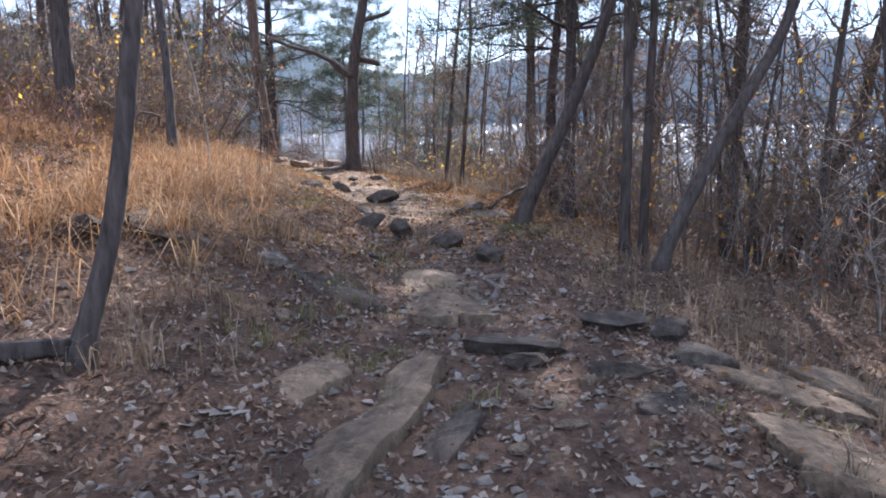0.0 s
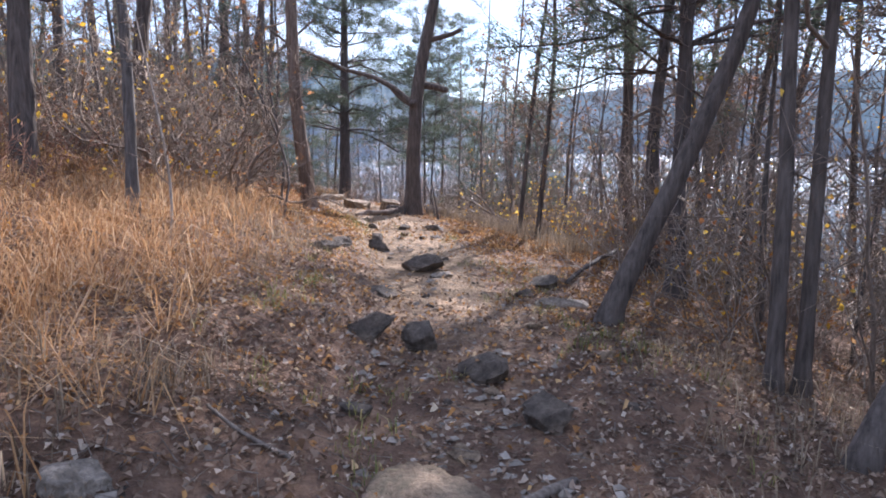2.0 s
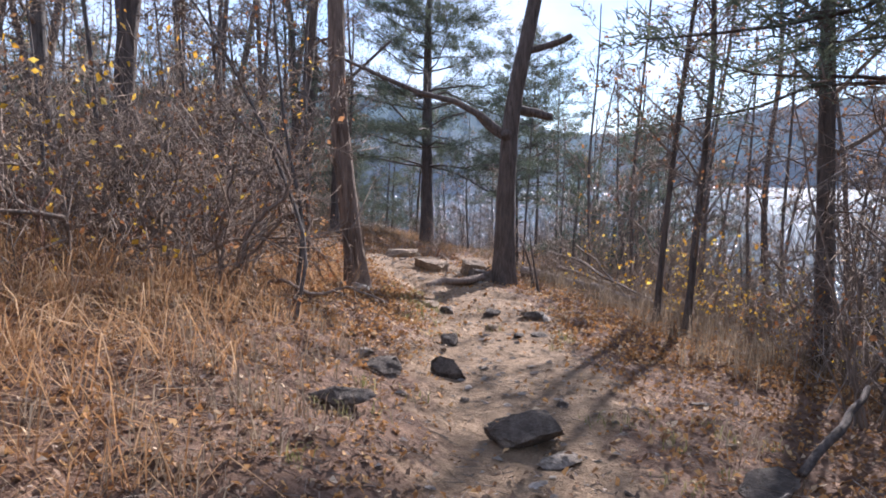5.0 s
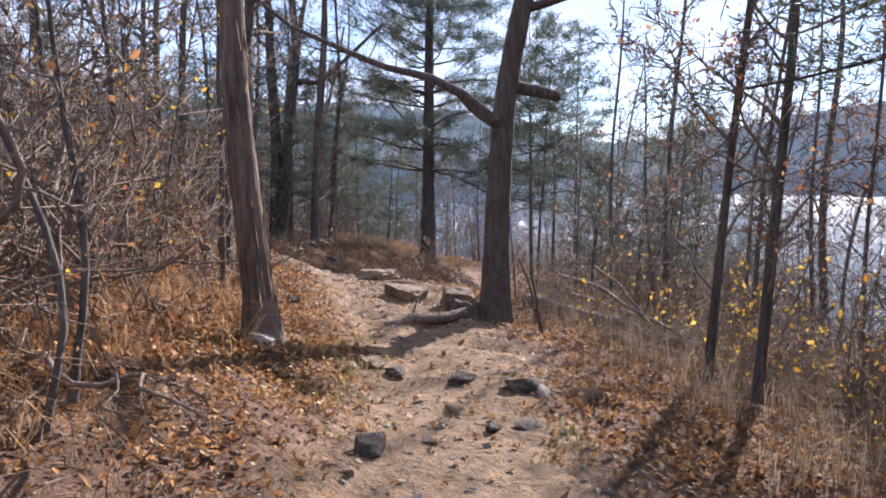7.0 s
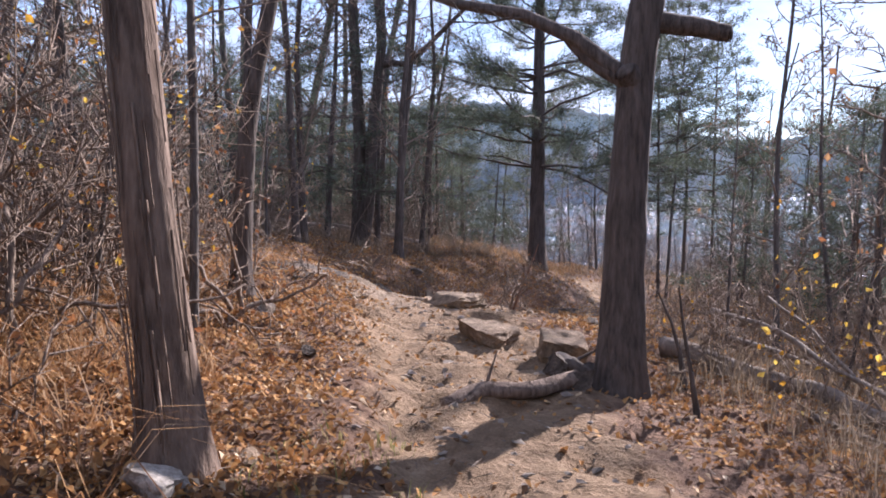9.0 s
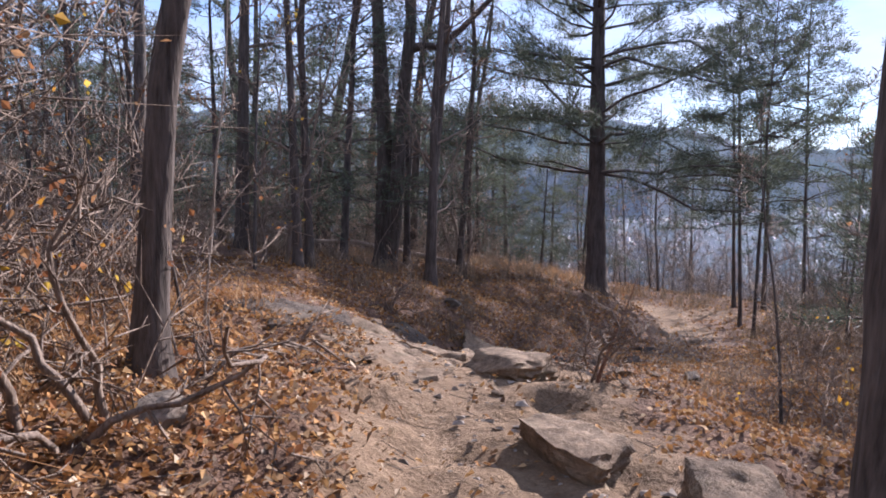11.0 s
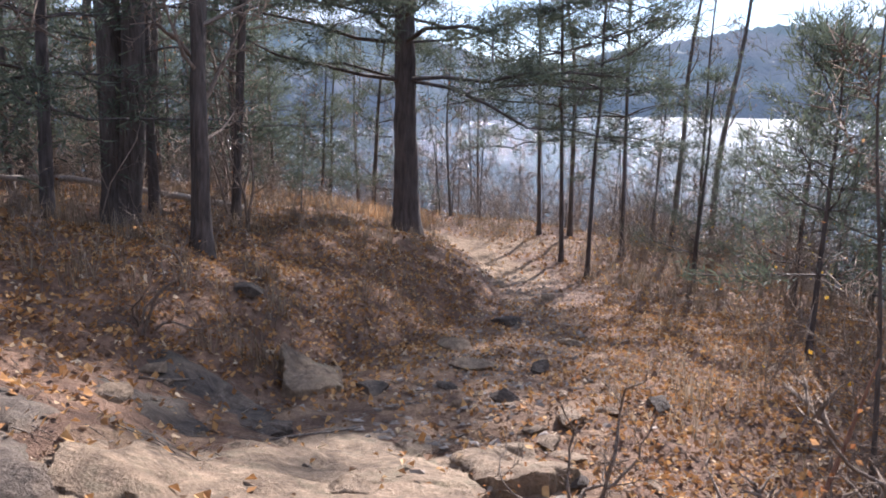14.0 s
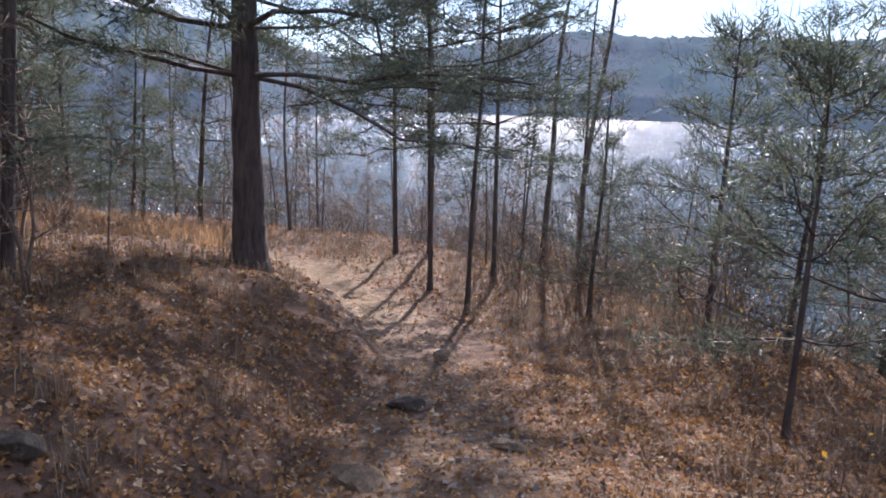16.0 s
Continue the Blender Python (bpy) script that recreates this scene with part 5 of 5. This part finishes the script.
rng = np.random.default_rng(95)
for n in range(34):
    y = rng.uniform(19.6, 24.8)
    x = float(trail(y)) + rng.normal(-0.35, 0.75)
    w = 0.1 + 0.22 * rng.random() ** 2
    stone("flat_stone", x, y, (w, w * rng.uniform(0.55, 0.9), 0.035 + 0.2 * w), 500 + n, "flat broken stone beside the bedrock outcrop", ROCK_TAN if n % 4 else ROCK, rng.uniform(0, 360), 0.3, (rng.normal(0, 5), rng.normal(0, 5)), category="stone", detail=2)
for n in range(40):
    y = rng.uniform(2.5, 16)
    x = float(trail(y)) + rng.normal(0.1, 0.8)
    w = 0.07 + 0.16 * rng.random() ** 2
    stone("flat_stone", x, y, (w, w * rng.uniform(0.55, 0.9), 0.03 + 0.25 * w), 540 + n, "small weathered stone in the dirt trail", ROCK_TAN if n % 3 else ROCK, rng.uniform(0, 360), 0.4, (rng.normal(0, 6), rng.normal(0, 6)), category="stone", detail=2)


def log(name, pts, r, seed, label, material=None, category="log"):
    """A fallen trunk or root lying on the ground along the given plan."""
    rng = np.random.default_rng(seed)
    plan = np.array(pts, float)
    s = np.concatenate([[0], np.cumsum(np.hypot(*np.diff(plan[:, :2], axis=0).T))])
    at = np.linspace(0, s[-1], max(int(s[-1] / 0.09), 6))
    x, y, up = (np.interp(at, s, plan[:, k]) for k in range(3))
    x, y = x + 0.05 * lattice(at * 2.6, 0 * at, seed), y + 0.05 * lattice(at * 2.2, 0 * at + 5, seed)
    ob = thing(name, (x[0], y[0], float(ground(x[0], y[0]))), label, category)
    z = ground(x, y) + up + r * 0.55
    for _ in range(3):
        z[1:-1] = (z[:-2] + z[1:-1] + z[2:]) / 3
    w = np.stack([x, y, z], -1) - np.array(ob.matrix_basis.translation)
    g = Geo()
    g.tube(w, r * np.linspace(1, 0.72, len(w)) * (1 + 0.12 * lattice(at * 5, 0 * at, seed + 3)), 10, lumps(rng, 0.13), True)
    part("stem", g, material or DEADWOOD, ob)
    if r > 0.06:
        g = Geo()
        limb(g, w[int(len(w) * 0.4)], (rng.normal(), rng.normal(), 1.2), r * 4, r * 0.25, rng, 5, 4)
        part("snag", g, material or DEADWOOD, ob)
    return ob


log("fallen_log", [(-2.15, 20.3, 0.02), (-1.5, 20.05, 0.02), (-0.75, 19.75, 0.02), (0.1, 19.3, 0)], 0.1, 1, "grey fallen log on the lakeward bank")
log("tree_root", [(-3.15, 17.25, -0.09), (-2.95, 17.6, -0.03), (-2.72, 17.75, -0.01), (-2.4, 18.1, 0.02)], 0.075, 2, "thick weathered root across the trail", BARK_CEDAR, "root")
stone("rock", -2.62, 18.35, (0.3, 0.26, 0.2), 72, "grey rock wedged at the oak's foot", ROCK, 30, 0.2)
stone("rock", -2.42, 18.05, (0.24, 0.22, 0.18), 73, "grey rock wedged at the oak's foot", ROCK, 70, 0.2)
log("tree_root", [(-2.75, 18.6, 0.0), (-2.5, 18.3, 0.04), (-2.3, 18.35, 0.05)], 0.08, 4, "gnarled root pile at the oak's foot", BARK_DARK, "root")
log("tree_root", [(0.38, 5.15, 0), (0.46, 5.5, 0.0), (0.36, 5.85, 0.01), (0.6, 6.2, 0)], 0.026, 5, "pale crooked root beside the slab", DEADWOOD, "root")
log("tree_root", [(-2.1, 3.0, 0.0), (-1.8, 3.0, 0.03), (-1.6, 3.1, 0.05)], 0.05, 6, "bent dark root of the crooked tree", BARK_DARK, "root")
log("fallen_branch", [(-9.2, 29.5, 0.05), (-11.5, 28.7, 0.35), (-14, 28.0, 0.5)], 0.05, 7, "pale fallen branch among trees", TWIG_PALE, "branch")
log("fallen_branch", [(-1.6, 20.6, 0.25), (-0.6, 20.9, 0.18), (0.6, 20.8, 0.1)], 0.03, 8, "dead branch leaning on the fallen log", DEADWOOD, "branch")
log("fallen_branch", [(-1.75, 20.5, 0.5), (-1.1, 20.2, 0.42), (-0.3, 19.7, 0.2), (0.4, 19.2, 0.05)], 0.022, 18, "dead branch propped over the fallen log", DEADWOOD, "branch")
log("fallen_branch", [(-1.2, 20.9, 0.7), (-0.7, 20.3, 0.4), (-0.35, 19.6, 0.05)], 0.02, 19, "dead branch propped over the fallen log", DEADWOOD, "branch")
log("fallen_branch", [(-0.9, 19.2, 0.0), (-0.2, 18.6, 0.1), (0.5, 18.3, 0.02)], 0.025, 20, "grey dead branch on the lake bank", DEADWOOD, "branch")
log("fallen_branch", [(0.7, 11.6, 0.05), (1.05, 12.1, 0.25), (1.4, 12.9, 0.45)], 0.03, 9, "dark curved fallen branch", BARK_DARK, "branch")
log("fallen_branch", [(-3.9, 8.2, 0.02), (-2.9, 8.4, 0.05)], 0.018, 10, "thin dead branch in dry grass", DEADWOOD, "branch")
for n in range(26):
    rng = np.random.default_rng(200 + n)
    y = rng.uniform(3, 34)
    x = float(trail(y)) + rng.choice([-1, 1]) * rng.uniform(0.7, 3.0)
    a, le = rng.uniform(0, math.pi), rng.uniform(0.25, 0.7)
    log("dead_stick", [(x, y, 0), (x + le * math.cos(a), y + le * math.sin(a), 0.02)], rng.uniform(0.006, 0.012), 300 + n, "dead stick lying on leaf litter", DEADWOOD, "stick")

# ---- litter, gravel and grass ----
def litter(name, count, xs, ys, keep, size, seed, label, lift=0.012, material=None):
    rng = np.random.default_rng(seed)
    x, y = rng.uniform(*xs, count), rng.uniform(*ys, count)
    ok = rng.random(count) < keep(x, y)
    x, y = x[ok], y[ok]
    n = len(x)
    z = ground(x, y) + lift * rng.uniform(0.2, 1.6, n)
    a, tip = rng.uniform(0, 2 * math.pi, n), rng.normal(0, 0.5, (n, 2))
    u = np.stack([np.cos(a), np.sin(a), tip[:, 0]], -1)
    v = np.stack([-np.sin(a), np.cos(a), tip[:, 1]], -1)
    s = size * rng.uniform(0.55, 1.35, (n, 1))
    c = np.stack([x, y, z], -1)
    cup = np.array([0, 0, 1.0]) * s * rng.uniform(0.05, 0.65, (n, 1))
    w = s * rng.uniform(0.25, 0.5, (n, 1))
    skew = u * s * rng.uniform(-0.15, 0.15, (n, 1))
    pts = np.stack([c - u * s * 0.5 + cup * 0.3, c + v * w + skew + cup, c + u * s * 0.5 + cup * 0.4, c - v * w - skew + cup], 1)
    g = Geo()
    k = np.arange(n)[:, None] * 4
    g.put(pts.reshape(-1, 3), tris=np.concatenate([k + [[0, 1, 2]], k + [[0, 2, 3]]], 0))
    tagged(new(name, g.mesh(name, material or LITTER, False)), label, "leaf litter", kind="stuff")


def twig_litter(name, count, xs, ys, keep, seed, label):
    """Fine dead twigs and stalks lying on the ground."""
    rng = np.random.default_rng(seed)
    x, y = rng.uniform(*xs, count), rng.uniform(*ys, count)
    ok = rng.random(count) < keep(x, y)
    x, y = x[ok], y[ok]
    a, le = rng.uniform(0, 2 * math.pi, len(x)), rng.uniform(0.05, 0.28, len(x))
    x2, y2 = x + le * np.cos(a), y + le * np.sin(a)
    lift = rng.uniform(0.008, 0.03, len(x))
    g = Geo()
    spines(g, np.stack([x, y, ground(x, y) + lift], -1), np.stack([x2, y2, ground(x2, y2) + lift * rng.uniform(0.3, 2.5, len(x))], -1), 0.0035)
    tagged(new(name, g.mesh(name, DEADWOOD)), label, "twigs", kind="stuff")


def off_trail(x, y):
    return np.abs(x - trail(y))


litter("fallen_leaves", 46000, (-7.5, 3.2), (1, 16), lambda x, y: (0.5 - 0.44 * smooth(8, 12, y) + (0.5 + 0.44 * smooth(8, 12, y)) * smooth(0.35, 1.1, off_trail(x, y))) * (1 - 0.6 * smooth(4, 7, off_trail(x, y))) * smooth(5, 9, y + 0.8 * (trail(y) - x)), 0.04, 400, "brown fallen leaves on the woodland floor")
litter("fallen_leaves", 62000, (-4.5, 4.2), (1, 11), lambda x, y: (0.55 + 0.45 * smooth(0.3, 1.0, off_trail(x, y))) * (1 - 0.7 * smooth(7, 11, y)), 0.032, 405, "dull weathered leaves and bits in the shade", 0.01, OLD_LITTER)
twig_litter("fallen_twigs", 9000, (-5, 4), (1, 13), lambda x, y: 0.3 + 0.7 * smooth(0.4, 1.2, off_trail(x, y)), 406, "fine dead twigs and stalks on the ground")
twig_litter("fallen_twigs", 9000, (-9.5, 1), (13, 31), lambda x, y: 0.15 + 0.85 * smooth(0.5, 1.5, off_trail(x, y)), 407, "fine dead twigs and stalks on the ground")
litter("fallen_leaves", 96000, (-10, 2), (14, 30), lambda x, y: (0.1 + 0.33 * smooth(22, 24, y) + (0.9 - 0.33 * smooth(22, 24, y)) * smooth(0.45, 1.3, off_trail(x, y) - 0.35 * ((y > 16) & (y < 24)))) * (1 - 0.6 * smooth(4, 7, off_trail(x, y))) * (1 - 0.6 * (np.hypot((x + 6.3) / 1.3, (y - 22.0) / 2.2) < 1)), 0.043, 401, "russet fallen leaves beside the trail")
litter("fallen_leaves", 26000, (-8, -1.2), (12.5, 21), lambda x, y: smooth(0.6, 1.3, trail(y) - x) * (1 - 0.7 * smooth(3, 5, trail(y) - x)), 0.042, 403, "golden fallen leaves under the brush", 0.03)
litter("fallen_leaves", 20000, (-18, 3), (30, 46), lambda x, y: (inland(x, y) > 0.4) * (0.2 + 0.8 * smooth(0.5, 1.3, off_trail(x, y))), 0.07, 402, "brown fallen leaves near the lake")

litter("fallen_leaves", 14000, (-24, 8), (-9, 30), lambda x, y: smooth(3.5, 6, off_trail(x, y)) * (inland(x, y) > 0.5), 0.085, 404, "scattered brown leaves in the open wood")


def gravel(name, count, xs, ys, keep, seed, label):
    rng = np.random.default_rng(seed)
    x, y = rng.uniform(*xs, count), rng.uniform(*ys, count)
    ok = rng.random(count) < keep(x, y)
    x, y = x[ok], y[ok]
    n = len(x)
    s = 0.012 + 0.03 * rng.random((n, 1)) ** 3
    c = np.stack([x, y, ground(x, y) + s[:, 0] * 0.15], -1)
    base = np.array([(1, 0, 0), (-0.4, 0.85, 0), (-0.6, -0.75, 0), (0.2, 0.1, 0.7), (0.3, 0.8, 0.2), (-1, 0.1, 0.25)])
    pts = c[:, None] + s[:, :, None] * (base[None] + rng.normal(0, 0.25, (n, 6, 3))) * np.array([1, 1, 0.7])
    g = Geo()
    k = np.arange(n)[:, None] * 6
    g.put(pts.reshape(-1, 3), tris=np.concatenate([k + [f] for f in ((0, 4, 3), (4, 1, 3), (1, 5, 3), (5, 2, 3), (2, 0, 3))], 0))
    tagged(new(name, g.mesh(name, GRAVEL, False)), label, "gravel", kind="stuff")


gravel("loose_gravel", 46000, (-7.5, 2.2), (1.5, 34), lambda x, y: np.exp(-(off_trail(x, y) / (0.7 + 0.7 * (y < 5))) ** 2) * np.where((y > 22) | (y < 8), 1.0, 0.35), 410, "small loose stones on the trail")


def grass(name, count, xs, ys, keep, tall, blades, seed, label, material, bend=0.5):
    rng = np.random.default_rng(seed)
    x, y = rng.uniform(*xs, count), rng.uniform(*ys, count)
    ok = rng.random(count) < keep(x, y)
    x, y = np.repeat(x[ok], blades), np.repeat(y[ok], blades)
    n = len(x)
    x, y = x + rng.normal(0, 0.05, n), y + rng.normal(0, 0.05, n)
    c = np.stack([x, y, ground(x, y) - 0.02], -1)
    a = rng.uniform(0, 2 * math.pi, n)
    h = tall * rng.uniform(0.35, 1.2, (n, 1))
    d = np.stack([np.cos(a), np.sin(a), 0 * a], -1)
    s = np.stack([-np.sin(a), np.cos(a), 0 * a], -1) * rng.uniform(0.002, 0.0045, (n, 1))
    k = bend * rng.uniform(0.2, 1.3, (n, 1))
    up = np.array([0, 0, 1.0])
    mid, end = c + d * h * k * 0.3 + up * h * 0.6, c + d * h * k + up * h * (1 - 0.35 * k)
    pts = np.stack([c - s, c + s, mid + s * 0.8, mid - s * 0.8, end], 1)
    g = Geo()
    i0 = np.arange(n)[:, None] * 5
    g.put(pts.reshape(-1, 3), i0 + [[0, 1, 2, 3]], i0 + [[3, 2, 4]])
    tagged(new(name, g.mesh(name, material, False)), label, "grass", kind="stuff")


def side(x, y):
    return trail(y) - x


patchy = lambda x, y: smooth(-0.3, 0.4, lattice(x * 0.8, y * 0.8, 31))  # noqa: E731
grass("dry_grass", 4200, (-10, -0.6), (3.5, 17), lambda x, y: smooth(1.2, 2.4, side(x, y)) * (0.35 + 0.65 * patchy(x, y)) * smooth(4, 8, y + 0.6 * side(x, y)) * (1 - 0.5 * smooth(11.5, 13.5, y)), 0.46, 13, 420, "rust-coloured dry grass on the bank", DRY_GRASS, 1.9)
grass("dry_grass", 700, (-9, -1), (13, 20), lambda x, y: smooth(1.6, 2.6, side(x, y)) * patchy(x, y), 0.34, 12, 421, "rust-coloured dry grass under shrubs", DRY_GRASS, 1.9)
grass("dead_grass", 3200, (-7, 4.5), (0.5, 14), lambda x, y: smooth(0.9, 1.7, off_trail(x, y)) * patchy(x, y + 9) * (side(x, y) < 2.5), 0.26, 11, 422, "dull dead grass beside the trail", DULL_GRASS, 0.9)
grass("dead_grass", 4200, (-13, 2), (24, 42), lambda x, y: smooth(0.9, 1.8, off_trail(x, y)) * (0.3 + 0.7 * patchy(x + 5, y)) * (inland(x, y) > 0.3), 0.36, 11, 423, "dull dead grass and weeds near the lake", DULL_GRASS, 0.8)
grass("dead_grass", 2000, (-2, 6), (14, 25), lambda x, y: smooth(1.4, 2.6, -side(x, y)) * (inland(x, y) > 0.3), 0.4, 10, 424, "dull dead grass on the lake bank", DULL_GRASS, 0.8)
grass("dry_grass", 1500, (-17, -8), (33.5, 42), lambda x, y: (inland(x, y) > 1) * smooth(1.2, 2.2, np.hypot((x + 9.5) / 2.2, y - 37.5)), 0.4, 12, 425, "orange dry grass in a sunny clearing", DRY_GRASS)
grass("dry_grass", 70, (-8.0, -6.9), (19.6, 21.6), lambda x, y: 0.4 + 0 * x, 0.34, 13, 427, "rust-coloured dry grass beside the outcrop", DRY_GRASS, 1.6)
grass("short_grass", 1000, (-3.6, 2), (3, 16.5), lambda x, y: np.exp(-((off_trail(x, y) - 1.0) / 0.5) ** 2) * (lattice(x * 1.3, y * 0.7, 40) > 0.15), 0.13, 14, 426, "sparse green and yellow grass tufts", GREEN_GRASS, 0.7)


def leaves_on(seed, per_metre=26):
    """Leaves blown onto the tops of the rocks."""
    rng = np.random.default_rng(seed)
    rows = []
    for ob in [o for o in scene.collection.all_objects if o.type == "MESH" and o.name.split(".")[0] in ("rock", "rock_slab", "rock_ledge", "rock_outcrop")]:
        m = ob.matrix_basis
        pts = [m @ v.co for v in ob.data.vertices]
        tree = BVHTree.FromPolygons(pts, [tuple(f.vertices) for f in ob.data.polygons])
        lo, hi = [min(p[k] for p in pts) for k in (0, 1, 2)], [max(p[k] for p in pts) for k in (0, 1, 2)]
        for _ in range(int(per_metre * (2.5 if ob.name.startswith("rock_outcrop") else 1) * (hi[0] - lo[0]) * (hi[1] - lo[1])) + 1):
            p = tree.ray_cast(Vector((rng.uniform(lo[0], hi[0]), rng.uniform(lo[1], hi[1]), hi[2] + 1)), Vector((0, 0, -1)))
            if p[0] is not None and abs(p[1].z) > 0.8 and rng.random() < 0.25 + lattice(p[0].x * 2, p[0].y * 2, 77):
                rows.append(p[0])
    c = np.array(rows) + [0, 0, 0.006]
    n = len(c)
    a, s = rng.uniform(0, 2 * math.pi, (n, 1)), 0.05 * rng.uniform(0.6, 1.4, (n, 1))
    u, v = np.concatenate([np.cos(a), np.sin(a), 0 * a], 1) * s, np.concatenate([-np.sin(a), np.cos(a), 0 * a], 1) * s * rng.uniform(0.25, 0.45, (n, 1))
    cup = np.array([0, 0, 1.0]) * s * rng.uniform(0.05, 0.4, (n, 1))
    pts = np.stack([c - u * 0.5, c + v + cup, c + u * 0.5 + cup * 0.4, c - v + cup], 1)
    g = Geo()
    k = np.arange(n)[:, None] * 4
    g.put(pts.reshape(-1, 3), tris=np.concatenate([k + [[0, 1, 2]], k + [[0, 2, 3]]], 0))
    tagged(new("fallen_leaves", g.mesh("fallen_leaves", LITTER, False)), "brown leaves blown onto the rocks", "leaf litter", kind="stuff")


leaves_on(430)
